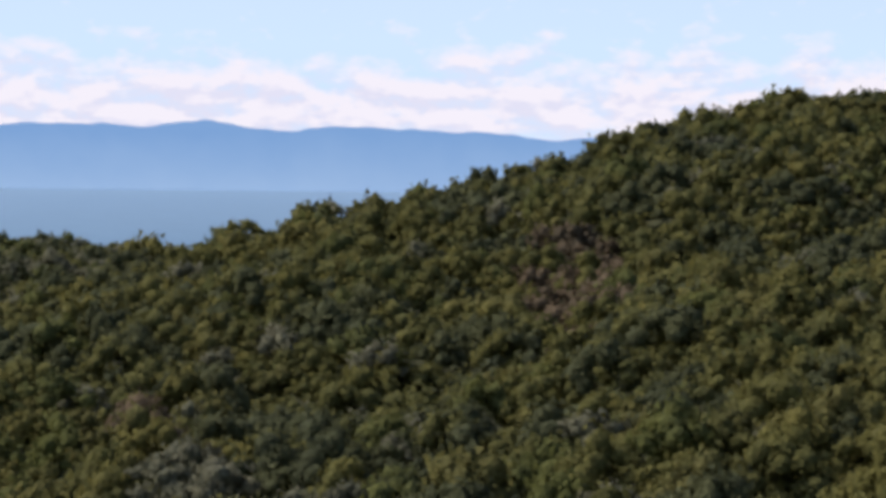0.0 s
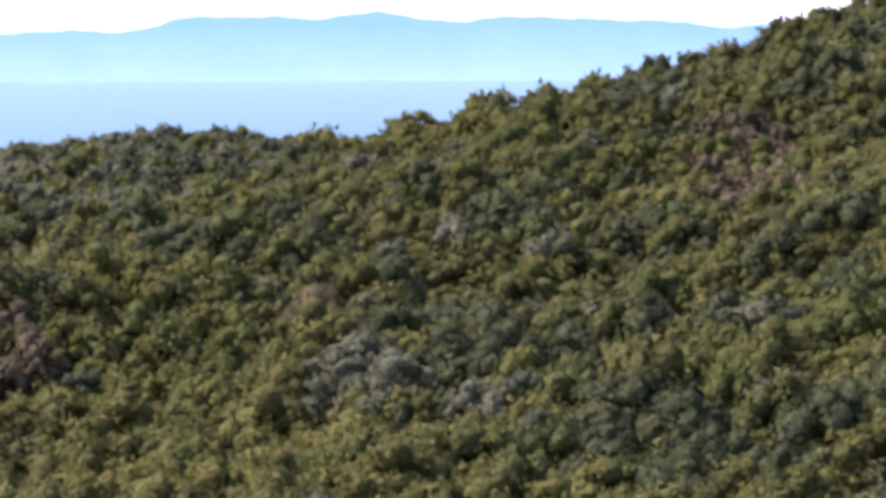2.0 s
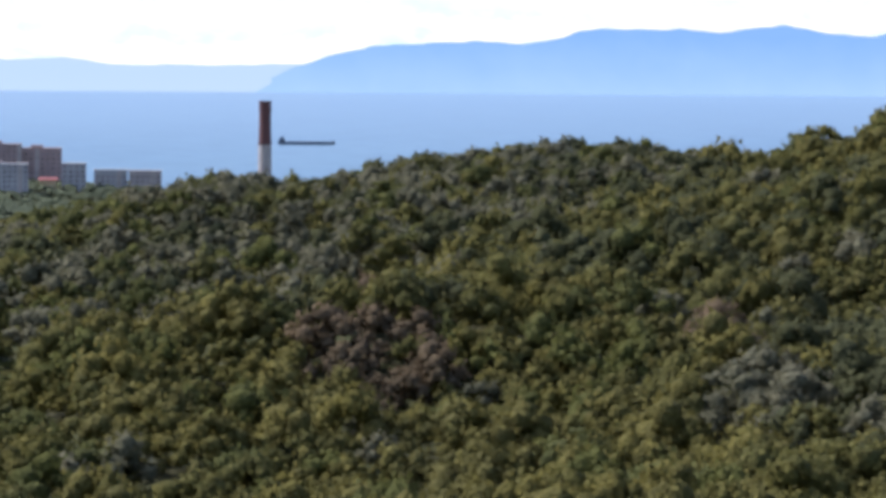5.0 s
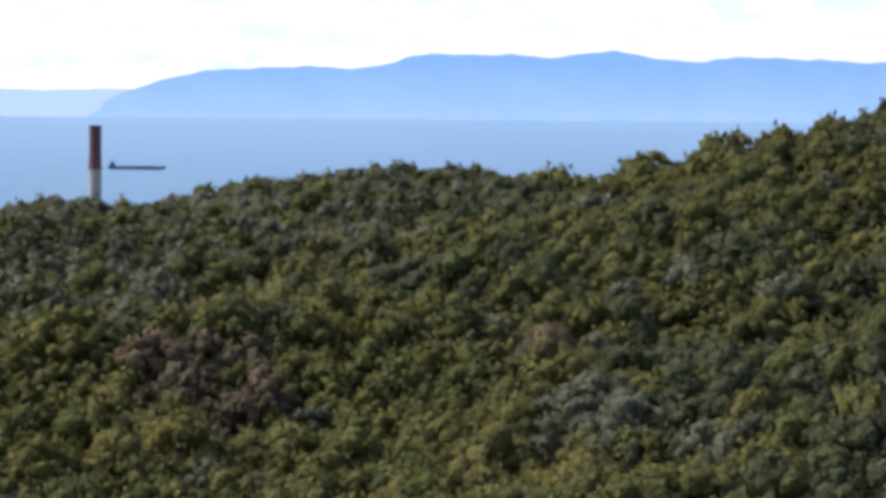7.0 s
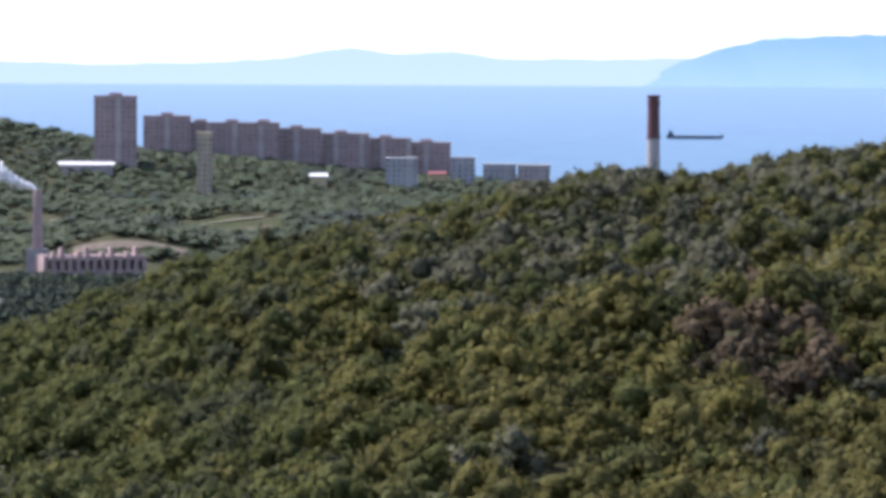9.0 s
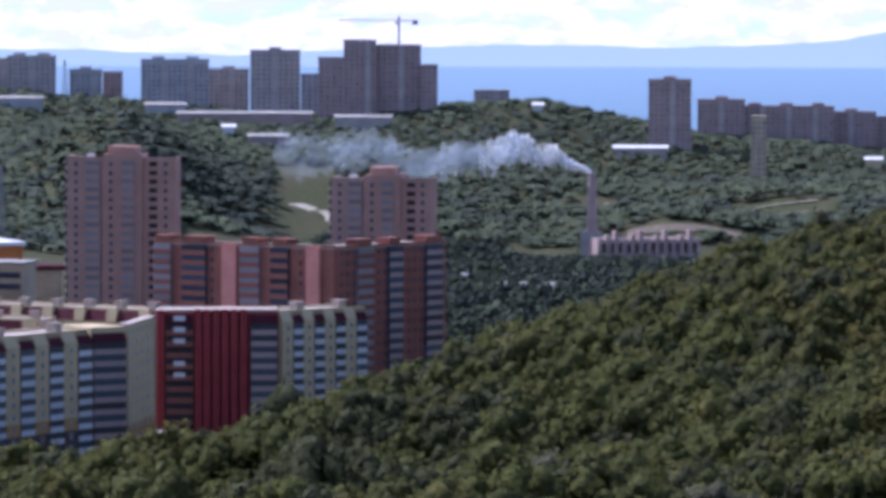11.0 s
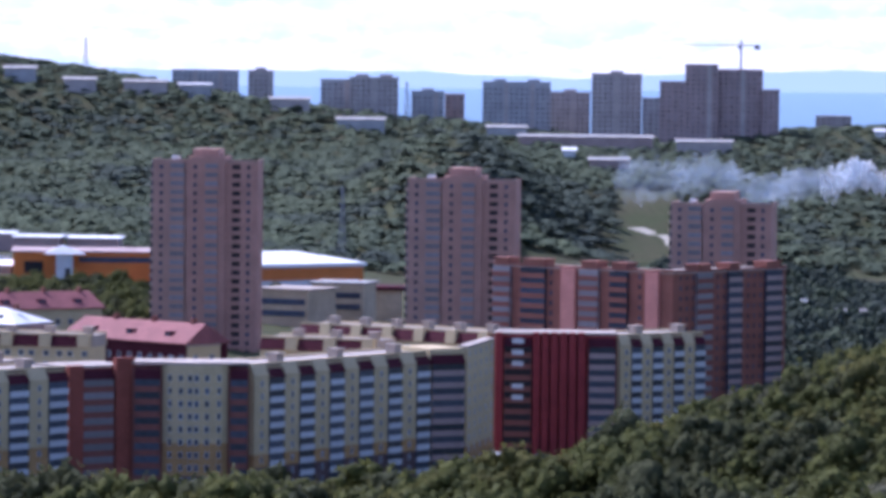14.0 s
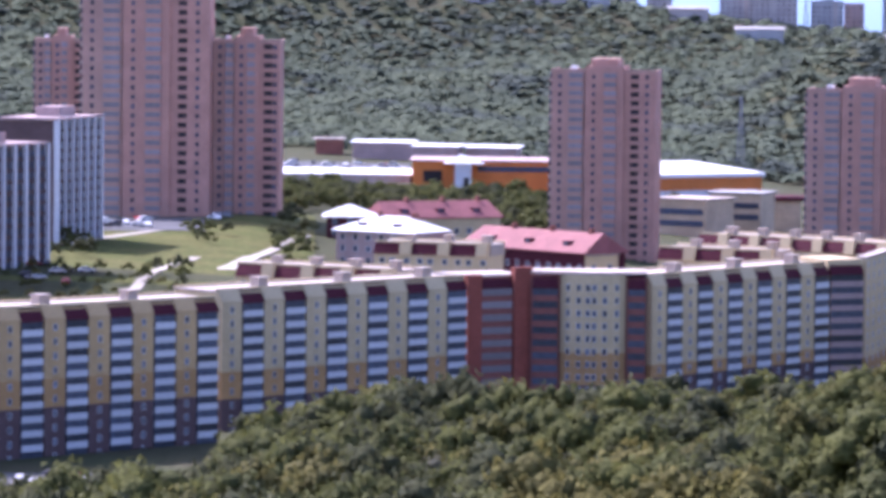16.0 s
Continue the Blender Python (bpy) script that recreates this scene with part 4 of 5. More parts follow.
# ---- ribbed blocks above the slope ----
def ribbed(label, a, b, z, h, ribs):
    m, w = along(a, b, z)
    ob = thing("ribbed_block", label, "apartment block", m, "ribbed blocks")
    part("wall", boxes("wall", [(0, 0, 0, w, 16, h)], UMBER), ob)
    part("roof", boxes("roof", [(-0.5, -1.3, h, w + 0.4, 16.4, h + 0.7)], BROWN_PANEL), ob)
    part("roof_house", boxes("roof_house", [(w * 0.35, 3, h + 0.7, w * 0.7, 10, h + 3.4)], BROWN_PANEL), ob)
    rib = boxes("rib", [(-0.40, -1.5, 0, 0.40, 0, h + 0.4)], WHITE)
    step = w / ribs
    for i in range(ribs + 1):
        part("rib", rib, ob, m=at(i * step, 0, 0))
    band = joined("loggia", [(GLASS, [(0.25, -0.3, 1.1, step - 0.25, -0.02, FLOOR - 0.1)]), (UMBER, [(0.22, -0.7, 0, step - 0.22, -0.02, 1.0)])])
    for i in range(ribs):
        for k in range(int(h / FLOOR)):
            part("loggia", band, ob, m=at(i * step, 0, k * FLOOR))
    return ob


ribbed("dark block with upright concrete ribs on the slope", (-34.9, 1128), (-33.62, 1160), -75.0, 32.0, 9)
ribbed("dark ribbed block standing behind its twin", (-33.5, 1228), (-32.95, 1262), -73.0, 34.0, 6)


# ---- low buildings of the valley ----
def hip_house(label, a, b, z, wall_h, roof_h, deep, wall, roof_mat, over=0.8, ridge=0.0, dormers=0, group=""):
    """A house with a hipped (ridge 1: gabled) roof, eaves and dormers."""
    m, w = along(a, b, z)
    ob = thing("house", label, "house", m, group)
    part("wall", boxes("wall", [(0, 0, 0, w, deep, wall_h)], wall), ob)
    run = min(w, deep) / 2 * (1 - ridge)
    v = [(-over, -over, wall_h), (w + over, -over, wall_h), (w + over, deep + over, wall_h), (-over, deep + over, wall_h), (run - over * ridge, deep / 2, wall_h + roof_h), (w - run + over * ridge, deep / 2, wall_h + roof_h)]
    v += [(x, y, zz - 0.35) for x, y, zz in v[:4]]
    part("roof", mesh_of("roof", v, [(0, 1, 5, 4), (2, 3, 4, 5), (1, 2, 5), (3, 0, 4), (6, 7, 1, 0), (7, 8, 2, 1), (8, 9, 3, 2), (9, 6, 0, 3), (9, 8, 7, 6)], roof_mat), ob)
    for k in range(dormers):
        x = w * (k + 0.6) / (dormers + 0.2)
        part("dormer", joined("dormer", [(MAROON, [(-1.3, deep * 0.12, 0.3, 1.3, deep * 0.36, roof_h * 0.55)]), (GLASS, [(-0.9, deep * 0.12 - 0.05, 0.6, 0.9, deep * 0.12 + 0.05, roof_h * 0.5)])]), ob, m=at(x, 0, wall_h))
        part("chimney", boxes("chimney", [(-0.5, deep * 0.45, roof_h - 0.4, 0.5, deep * 0.55, roof_h + 1.2)], RUST_BRICK), ob, m=at(x + w * 0.08, 0, wall_h))
    n = max(2, int(w / 4))
    window_rows(ob, [w * (i + 0.35) / n for i in range(n)], [1.2 + k * 3.2 for k in range(int(wall_h // 3.2))], 1.5, 1.7, -0.03)
    return ob


hip_house("pavilion with a white hipped roof and maroon walls", (-30.05, 1300), (-29.47, 1300), -78, 10.0, 3.0, 12, MAROON, ROOF_WHITE, 1.4)
hip_house("grey house with a white hipped roof and small dormers", (-29.93, 1240), (-28.95, 1225), -82, 13.5, 3.8, 16, BROWN_PANEL, ROOF_WHITE, 1.0, 0, 2)
hip_house("house with a long pink metal roof", (-29.30, 1318), (-27.85, 1335), -82, 12.5, 4.6, 14, CREAM, ROOF_PINK, 0.8, 0.8, 3)
hip_house("house with pink metal roof and maroon gable", (-28.33, 1228), (-26.78, 1192), -84, 12.5, 5.0, 15, MAROON, ROOF_PINK, 0.7, 0.85, 3)
hip_house("cream annexe with tall windows", (-26.76, 1192), (-26.35, 1200), -84, 12.0, 1.0, 12, CREAM, ROOF_PALE, 0.3)


def hall(label, a, b, z, h, deep, wall, roof_mat, lift=0.0, top_h=0.7, category="hall", bands=()):
    """A wide hall with a roof that may rise to one side, a plinth and window bands."""
    m, w = along(a, b, z)
    ob = thing("hall", label, category, m)
    part("wall", boxes("wall", [(0, 0, 0, w, deep, h)], wall), ob)
    v = [(-1, -1, h), (w + 1, -1, h), (w + 1, deep + 1, h + lift), (-1, deep + 1, h + lift)]
    v = v + [(x, y, zz + top_h) for x, y, zz in v]
    part("roof", mesh_of("roof", v, [(0, 3, 2, 1), (4, 5, 6, 7), (0, 1, 5, 4), (1, 2, 6, 5), (2, 3, 7, 6), (3, 0, 4, 7)], roof_mat), ob)
    for t0, t1, z0, z1, mat in bands:
        part("window_band", boxes("window_band", [(w * t0, -0.25, z0, w * t1, 0.05, z1)], mat), ob)
    return ob


hall("orange clad shopping hall with dark windows and a flat roof", (-28.97, 1750), (-27.0, 1750), -81, 11, 40, ORANGE, BROWN_PANEL, 0, 0.5, bands=((0.07, 0.19, 3, 7.5, DARK), (0.30, 0.36, 0, 6, DARK), (0.42, 0.95, 7.2, 9.2, GLASS)))
ob = thing("entrance_canopy", "white pyramid entrance canopy of the orange hall", "canopy", facing(-28.32, 1742, -81))
part("roof", mesh_of("roof", [(-8, 0, 10.5), (8, 0, 10.5), (8, 9, 10.5), (-8, 9, 10.5), (-1, 4, 14)], [(0, 1, 4), (1, 2, 4), (2, 3, 4), (3, 0, 4), (3, 2, 1, 0)], ROOF_WHITE), ob)
part("wall", joined("wall", [(WHITE, [(-3.5, 1.5, 0, 3, 6, 10.5)]), (DARK, [(0, 1.42, 0, 2, 1.52, 5)])]), ob)
hall("orange hall with a large bright white sloping roof", (-25.95, 1690), (-24.55, 1720), -80.5, 7.5, 46, ORANGE, ROOF_WHITE, 2.6, 1.4, bands=((0.0, 0.95, 0.2, 2.6, WHITE),))
hall("long shed with a white roof", (-29.73, 1930), (-28.98, 1925), -79, 9.5, 9, BROWN_PANEL, ROOF_WHITE, 0.7, 0.4, "shed")
hall("dark shed with a white roof", (-28.97, 1890), (-28.40, 1885), -80, 10.5, 9, BROWN_PANEL, ROOF_WHITE, 0.7, 0.4, "shed")
hall("dark shed with a pale flat roof behind the orange hall", (-28.30, 1890), (-27.65, 1885), -80, 10.2, 9, BROWN_PANEL, ROOF_WHITE, 0.7, 0.4, "shed")
hall("low shed with a long white roof beside the car park", (-30.75, 1775), (-29.0, 1770), -79.5, 3.0, 14, WARM_PANEL, ROOF_WHITE, 1.6, 0.5, "shed")
hall("pale low-rise with grey roof plant", (-25.90, 1560), (-25.25, 1550), -88, 13.5, 20, TAN_PANEL, ROOF_PALE, 0, 0.6, "building", bands=((0.05, 0.95, 8.5, 10.5, GLASS), (0.05, 0.95, 4.5, 6.5, GLASS)))
hall("grey low-rise with a pale flat roof", (-25.20, 1585), (-24.55, 1580), -89, 15.5, 18, TAN_PANEL, CONCRETE, 0, 0.6, "building", bands=((0.05, 0.95, 10.5, 12.5, GLASS), (0.05, 0.95, 6.5, 8.5, GLASS)))
hall("low grey building with a dark fascia", (-24.55, 1610), (-24.05, 1610), -89, 12.0, 16, TAN_PANEL, MAROON, 0, 1.4, "building")
hall("brick service building with a pale flat roof", (-30.2, 1950), (-29.85, 1950), -77, 8.0, 12, RUST_BRICK, ROOF_PALE, 0, 0.5, "building")


# ---- the heights behind ----
def far_block(label, az0, az1, d, top, base, mat, heads=1, deep=16.0, name="high_rise", panes=True):
    """A high-rise far off: body, roof edge, lift heads and rows of windows; top and base in metres."""
    m, w = along((az0, d), (az1, d), base)
    h = top - base
    ob = thing(name, label, "high-rise", m, "high-rises on the heights")
    part("wall", boxes("wall", [(0, 0, 0, w, deep, h)], mat), ob)
    part("roof", boxes("roof", [(-0.4, -0.4, h, w + 0.4, deep + 0.4, h + 0.8)], mat), ob)
    for k in range(heads):
        x = w * (k + 0.5) / max(heads, 1)
        part("lift_head", boxes("lift_head", [(x - min(4, w * 0.2), 3, h + 0.8, x + min(4, w * 0.2), 10, h + 2.6)], mat), ob)
    if panes:
        cols, rows_ = max(3, int(w / 3.2)), int(h / 3.0)
        items = [(w * (i + 0.28) / cols, -0.12, k * 3.0 + 1.0, w * (i + 0.72) / cols, 0.03, k * 3.0 + 2.4) for i in range(cols) for k in range(rows_) if i % 5 != 4]
        part("glazing", boxes("glazing", items, FAR_GLASS), ob, "small dark windows in rows", kind="stuff")
        strips = [(w * (i + 0.1) / cols, -0.5, 0, w * (i + 0.9) / cols, 0.02, h) for i in range(cols) if i % 5 == 4]
        if strips:
            part("balcony_column", boxes("balcony_column", strips, WARM_PANEL), ob)
    return ob


def hgt(el, d):
    return d * math.tan(radians(el))


for az0, az1, d, te, be, mat, heads, label in (
        (-26.99, -26.15, 3000, 0.02, -0.40, GREY_PANEL, 0, "long grey panel building on the ridge"),
        (-26.03, -25.71, 2960, 0.02, -0.40, WARM_PANEL, 1, "square warm grey high-rise on the ridge"),
        (-25.11, -24.74, 2900, -0.08, -0.62, GREY_PANEL, 0, "plain grey panel high-rise on the heights"),
        (-24.74, -24.13, 2880, -0.05, -0.64, WARM_PANEL, 2, "banded warm grey high-rise"),
        (-23.96, -23.55, 2900, -0.22, -0.72, GREY_PANEL, 1, "low grey high-rise among the others"),
        (-23.54, -23.29, 2920, -0.25, -0.72, BROWN_PANEL, 0, "short brownish high-rise on the heights"),
        (-23.06, -22.20, 2900, -0.09, -0.66, GREY_PANEL, 2, "broad grey panel high-rise with two lift heads"),
        (-22.20, -21.70, 2940, -0.21, -0.72, WARM_PANEL, 1, "warm grey high-rise with a dark roof"),
        (-21.68, -21.05, 2880, 0.03, -0.76, WARM_PANEL, 1, "tall warm grey high-rise on the heights"),
        (-21.04, -20.82, 2960, -0.27, -0.72, GREY_PANEL, 0, "small grey block between the high-rises"),
        (-20.82, -20.50, 2860, -0.06, -0.86, BROWN_PANEL, 0, "unfinished brown side block"),
        (-20.50, -20.09, 2860, 0.16, -0.88, BROWN_PANEL, 0, "unfinished brown high-rise under the crane"),
        (-20.09, -19.52, 2866, 0.10, -0.86, BROWN_PANEL, 0, "unfinished brown high-rise with a stepped roof"),
        (-19.52, -19.31, 2860, -0.15, -0.86, BROWN_PANEL, 0, "lower brown side block"),
        (-18.85, -18.40, 2940, -0.47, -0.75, WARM_PANEL, 0, "pale low building among the trees of the ridge"),
        (-16.64, -16.10, 2760, -0.33, -1.22, BROWN_PANEL, 1, "dark brown square tower on the slope"),
        (-16.02, -15.42, 2876, -0.58, -1.15, BROWN_PANEL, 1, "dark brown slab block"),
        (-15.34, -15.15, 2660, -0.79, -1.40, TAN_PANEL, 0, "narrow tan tower in front of the brown slabs"),
        (-15.50, -14.30, 2890, -0.66, -1.30, BROWN_PANEL, 3, "long dark brown slab block"),
        (-14.40, -13.77, 2903, -0.73, -1.32, BROWN_PANEL, 1, "dark brown slab block stepping down the slope"),
        (-13.88, -13.16, 2912, -0.79, -1.38, BROWN_PANEL, 1, "dark brown slab block stepping down the slope"),
        (-13.28, -12.63, 2921, -0.85, -1.42, BROWN_PANEL, 1, "dark brown slab block stepping down the slope"),
        (-12.75, -12.13, 2930, -0.90, -1.45, BROWN_PANEL, 1, "dark brown slab block at the end of the row"),
        (-12.95, -12.55, 2800, -1.10, -1.45, GREY_PANEL, 0, "pale grey block at the foot of the slabs"),
        (-12.13, -11.82, 2850, -1.09, -1.50, GREY_PANEL, 0, "low grey block by the water"),
        (-11.72, -11.30, 2880, -1.17, -1.50, GREY_PANEL, 0, "low pale panel block by the water"),
        (-11.28, -10.87, 2880, -1.18, -1.50, WARM_PANEL, 0, "low pale panel block by the water")):
    far_block(label, az0, az1, d, hgt(te, d), hgt(be, d) - 10, mat, heads, name="high_rise")

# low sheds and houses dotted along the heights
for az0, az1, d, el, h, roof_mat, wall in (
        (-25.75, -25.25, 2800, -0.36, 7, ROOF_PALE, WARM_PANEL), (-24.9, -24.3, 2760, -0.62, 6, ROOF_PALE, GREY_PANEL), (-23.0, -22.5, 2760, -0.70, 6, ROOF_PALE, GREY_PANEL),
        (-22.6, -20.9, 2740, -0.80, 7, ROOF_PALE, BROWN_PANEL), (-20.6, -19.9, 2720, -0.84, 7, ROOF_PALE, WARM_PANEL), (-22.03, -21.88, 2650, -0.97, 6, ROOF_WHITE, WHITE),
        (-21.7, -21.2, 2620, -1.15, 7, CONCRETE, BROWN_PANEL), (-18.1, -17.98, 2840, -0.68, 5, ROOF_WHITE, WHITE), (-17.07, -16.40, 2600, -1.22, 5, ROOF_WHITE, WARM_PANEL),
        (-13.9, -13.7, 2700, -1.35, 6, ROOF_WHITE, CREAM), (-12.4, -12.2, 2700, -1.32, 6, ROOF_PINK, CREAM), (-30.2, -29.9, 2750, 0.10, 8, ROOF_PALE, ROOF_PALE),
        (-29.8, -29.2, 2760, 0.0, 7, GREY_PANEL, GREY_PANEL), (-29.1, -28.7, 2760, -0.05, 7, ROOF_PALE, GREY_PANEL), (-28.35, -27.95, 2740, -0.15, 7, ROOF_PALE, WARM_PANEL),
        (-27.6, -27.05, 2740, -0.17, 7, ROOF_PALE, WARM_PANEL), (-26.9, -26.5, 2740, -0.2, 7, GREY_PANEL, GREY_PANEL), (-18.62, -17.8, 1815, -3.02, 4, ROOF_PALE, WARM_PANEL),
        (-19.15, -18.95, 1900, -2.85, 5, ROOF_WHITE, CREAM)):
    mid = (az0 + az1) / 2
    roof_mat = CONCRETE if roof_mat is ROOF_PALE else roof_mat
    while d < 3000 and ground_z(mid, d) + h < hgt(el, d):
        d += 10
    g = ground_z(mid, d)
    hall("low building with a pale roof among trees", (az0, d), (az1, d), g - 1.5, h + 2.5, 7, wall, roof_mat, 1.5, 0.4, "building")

# tower crane over the unfinished block
cz = hgt(0.10, 2866)
ob = thing("tower_crane", "slender tower crane over the unfinished block", "crane", facing(-19.80, 2872, cz))
CRANE = material("crane_paint", (0.17, 0.15, 0.15), 0.7, vary=0.2, size=2)
part("mast", boxes("mast", [(-0.6, -0.6, 0, 0.6, 0.6, 19)], CRANE), ob)
part("jib", boxes("jib", [(-38, -0.4, 15.5, 0, 0.4, 15.8), (-38, -0.1, 16.3, 0, 0.1, 16.5)] + [(-38 + 2 * k, -0.1, 15.8, -37.7 + 2 * k, 0.1, 16.3) for k in range(19)], CRANE), ob)
part("counter_jib", boxes("counter_jib", [(0, -0.4, 15.6, 12, 0.4, 16.2), (8.5, -1, 13.4, 12, 1, 15.6)], CRANE), ob)
part("cab", boxes("cab", [(-2.2, -1.6, 13.4, 0.8, -0.8, 15.4)], WHITE), ob)


def lattice_mast(label, az, d, h):
    ob = thing("radio_mast", label, "mast", Matrix.Translation(stands(az, d)))
    for sx, sy in ((-1, -1), (1, -1), (1, 1), (-1, 1)):
        part("leg", mesh_of("leg", [(sx * 1.6 - 0.25, sy * 1.6, 0), (sx * 1.6 + 0.25, sy * 1.6, 0), (sx * 1.6, sy * 1.6 + 0.4, 0), (sx * 0.3 - 0.15, sy * 0.3, h), (sx * 0.3 + 0.15, sy * 0.3, h), (sx * 0.3, sy * 0.3 + 0.2, h)], [(0, 1, 4, 3), (1, 2, 5, 4), (2, 0, 3, 5), (3, 4, 5), (2, 1, 0)], STEEL), ob)
    for k in range(6):
        s = 1.6 - 1.3 * (k + 0.5) / 6
        part("brace", boxes("brace", [(-s, -s - 0.1, 0, s, -s + 0.1, 0.35), (-s, s - 0.1, 0, s, s + 0.1, 0.35)], STEEL), ob, m=at(0, 0, h * (k + 0.5) / 6))


lattice_mast("thin lattice mast on the skyline", -28.08, 2900, 22)
lattice_mast("lattice mast on the wooded summit", -30.63, 2900, 30)
lattice_mast("pale lattice mast at the foot of the dark hill", -24.82, 2060, 34)
lattice_mast("thin lattice mast between the high-rises", -24.02, 2860, 26)

# ---- chimneys, works and smoke ----
ob = thing("chimney", "tall works chimney, red-brown above and whitish below", "chimney", Matrix.Translation(spot(-9.565, 3000, -100)))
part("shaft", turned("shaft", [(5.4, 0), (4.7, 30), (4.25, 58)], CHIM_WHITE), ob, "whitish lower shaft")
part("shaft", turned("shaft", [(4.25, 58), (4.0, 72), (3.9, 85.6), (3.5, 85.6), (3.5, 84)], CHIM_RED), ob, "red-brown upper shaft")
for z, r in ((57, 4.9), (79.5, 4.6), (84.2, 4.5)):
    part("gallery", turned("gallery", [(r - 0.8, -0.4), (r, -0.2), (r, 0.9), (r - 0.8, 0.9)], CHIM_RED), ob, m=at(0, 0, z))
ob = thing("works_chimney", "slender grey works chimney giving off white smoke", "chimney", Matrix.Translation(spot(-17.35, 2240, -105)))
part("shaft", turned("shaft", [(3.6, 0), (2.5, 24), (1.9, 46), (1.5, 46)], BROWN_PANEL), ob)
part("base", boxes("base", [(-5, -3, 0, 4, 4, 17)], CONCRETE), ob)
m, w = along((-17.25, 2215), (-16.0, 2230), -105.5)
ob = thing("works_building", "grey ruined works hall with open bays", "works", m)
part("wall", boxes("wall", [(0, 4, 0, w, 16, 15)], BROWN_PANEL), ob)
for i in range(13):
    part("pier", boxes("pier", [(w * i / 12 - 0.9, 0, 0, w * i / 12 + 0.9, 4, 14.5 + 2.2 * ((i * 7) % 3))], BROWN_PANEL), ob)
for k in (6.0, 12.5):
    part("beam", boxes("beam", [(0, 0.3, k, w, 3.7, k + 1.8)], BROWN_PANEL), ob)
m, w = along((-17.75, 2170), (-16.2, 2180), -106)
ob = thing("retaining_wall", "long pale concrete wall before the works", "wall", m)
part("wall", boxes("wall", [(0, 0, 0, w, 2, 5.5)], CONCRETE), ob)
part("coping", boxes("coping", [(-0.3, -0.3, 5.5, w + 0.3, 2.3, 6.1)], ROOF_PALE), ob)

# smoke: billowing hollow folds, one within another, that widen and thin out as they drift
def smoke_material(name, most, colour, ragged):
    m = bpy.data.materials.new(name)
    m.use_nodes = True
    t = m.node_tree
    t.nodes.remove(t.nodes["Principled BSDF"])
    c, n, r = t.nodes.new("ShaderNodeTexCoord"), t.nodes.new("ShaderNodeTexNoise"), t.nodes.new("ShaderNodeMapRange")
    n.inputs["Scale"].default_value, n.inputs["Detail"].default_value, n.inputs["Roughness"].default_value = 0.075, 6, 0.6
    r.inputs["From Min"].default_value, r.inputs["From Max"].default_value, r.inputs["To Max"].default_value = ragged, ragged + 0.25, most
    white, clear, mixed = t.nodes.new("ShaderNodeBsdfDiffuse"), t.nodes.new("ShaderNodeBsdfTransparent"), t.nodes.new("ShaderNodeMixShader")
    glow, lit = t.nodes.new("ShaderNodeBsdfTranslucent"), t.nodes.new("ShaderNodeMixShader")
    white.inputs["Color"].default_value = glow.inputs["Color"].default_value = (*colour, 1)
    lit.inputs[0].default_value = 0.6
    for a, b in ((c.outputs["Object"], n.inputs["Vector"]), (n.outputs["Fac"], r.inputs["Value"]), (r.outputs[0], mixed.inputs[0]), (clear.outputs[0], mixed.inputs[1]), (white.outputs[0], lit.inputs[1]), (glow.outputs[0], lit.inputs[2]), (lit.outputs[0], mixed.inputs[2]), (mixed.outputs[0], t.nodes["Material Output"].inputs["Surface"])):
        t.links.new(a, b)
    return m


SMOKE = [smoke_material("smoke", a, c, q) for a, c, q in ((0.95, (0.97, 0.97, 0.98), 0.15), (0.72, (0.95, 0.96, 0.98), 0.32), (0.38, (0.82, 0.88, 0.96), 0.36), (0.17, (0.74, 0.83, 0.94), 0.36), (0.09, (0.70, 0.80, 0.93), 0.34))]


def smoke_plume():
    """Bearing, elevation and half width along the drift; three nested folds."""
    track = [(-17.36, -1.50, 0.8), (-17.55, -1.42, 2.0), (-17.85, -1.30, 4.2), (-18.25, -1.20, 6.5), (-18.75, -1.30, 7.5), (-19.3, -1.40, 7.0), (-20.2, -1.28, 9.0), (-21.3, -1.25, 10.0)]
    n, sides = 150, 20
    v, f, idx = [], [], []
    for fold, share in enumerate((1.0, 0.68, 0.38)):
        first = len(v)
        for k in range(n):
            s = k / (n - 1)
            az, el, rad = (float(np.interp(s, np.linspace(0, 1, 8), [q[i] for q in track])) for i in range(3))
            d = 2240 + 40 * s
            c = spot(az, d, hgt(el, d) + 0.25 * rad * math.sin(k * 0.21))
            for i in range(sides):
                a = 2 * math.pi * i / sides
                out_ = Vector((0, math.cos(a) * 0.8, math.sin(a)))
                p = c + out_ * rad * share
                swell = 1 + 0.85 * noise.noise(p * (1.1 / max(rad, 1.5)) + Vector((0, 0, fold * 9))) + 0.35 * noise.noise(p * (2.7 / max(rad, 1.5)))
                v.append(tuple(c + out_ * rad * share * max(swell, 0.25)))
        for k in range(n - 1):
            for i in range(sides):
                f.append((first + k * sides + i, first + k * sides + (i + 1) % sides, first + (k + 1) * sides + (i + 1) % sides, first + (k + 1) * sides + i))
                s = k / n
                idx.append(0 if s < 0.17 else 1 if s < 0.42 else 2 if s < 0.56 else 3 if s < 0.82 else 4)
    me = mesh_of("smoke", v, np.array(f), SMOKE, idx)
    me.polygons.foreach_set("use_smooth", np.ones(len(f), bool))
    return tagged(new("smoke", me), "thin white smoke drifting from the works chimney", "smoke", kind="stuff")


smoke_plume()

# ---- the ship ----
sd = 4180.0
ob = thing("cargo_ship", "low grey cargo ship lying in the bay", "ship", facing(-9.04, sd, sea_z(sd)))
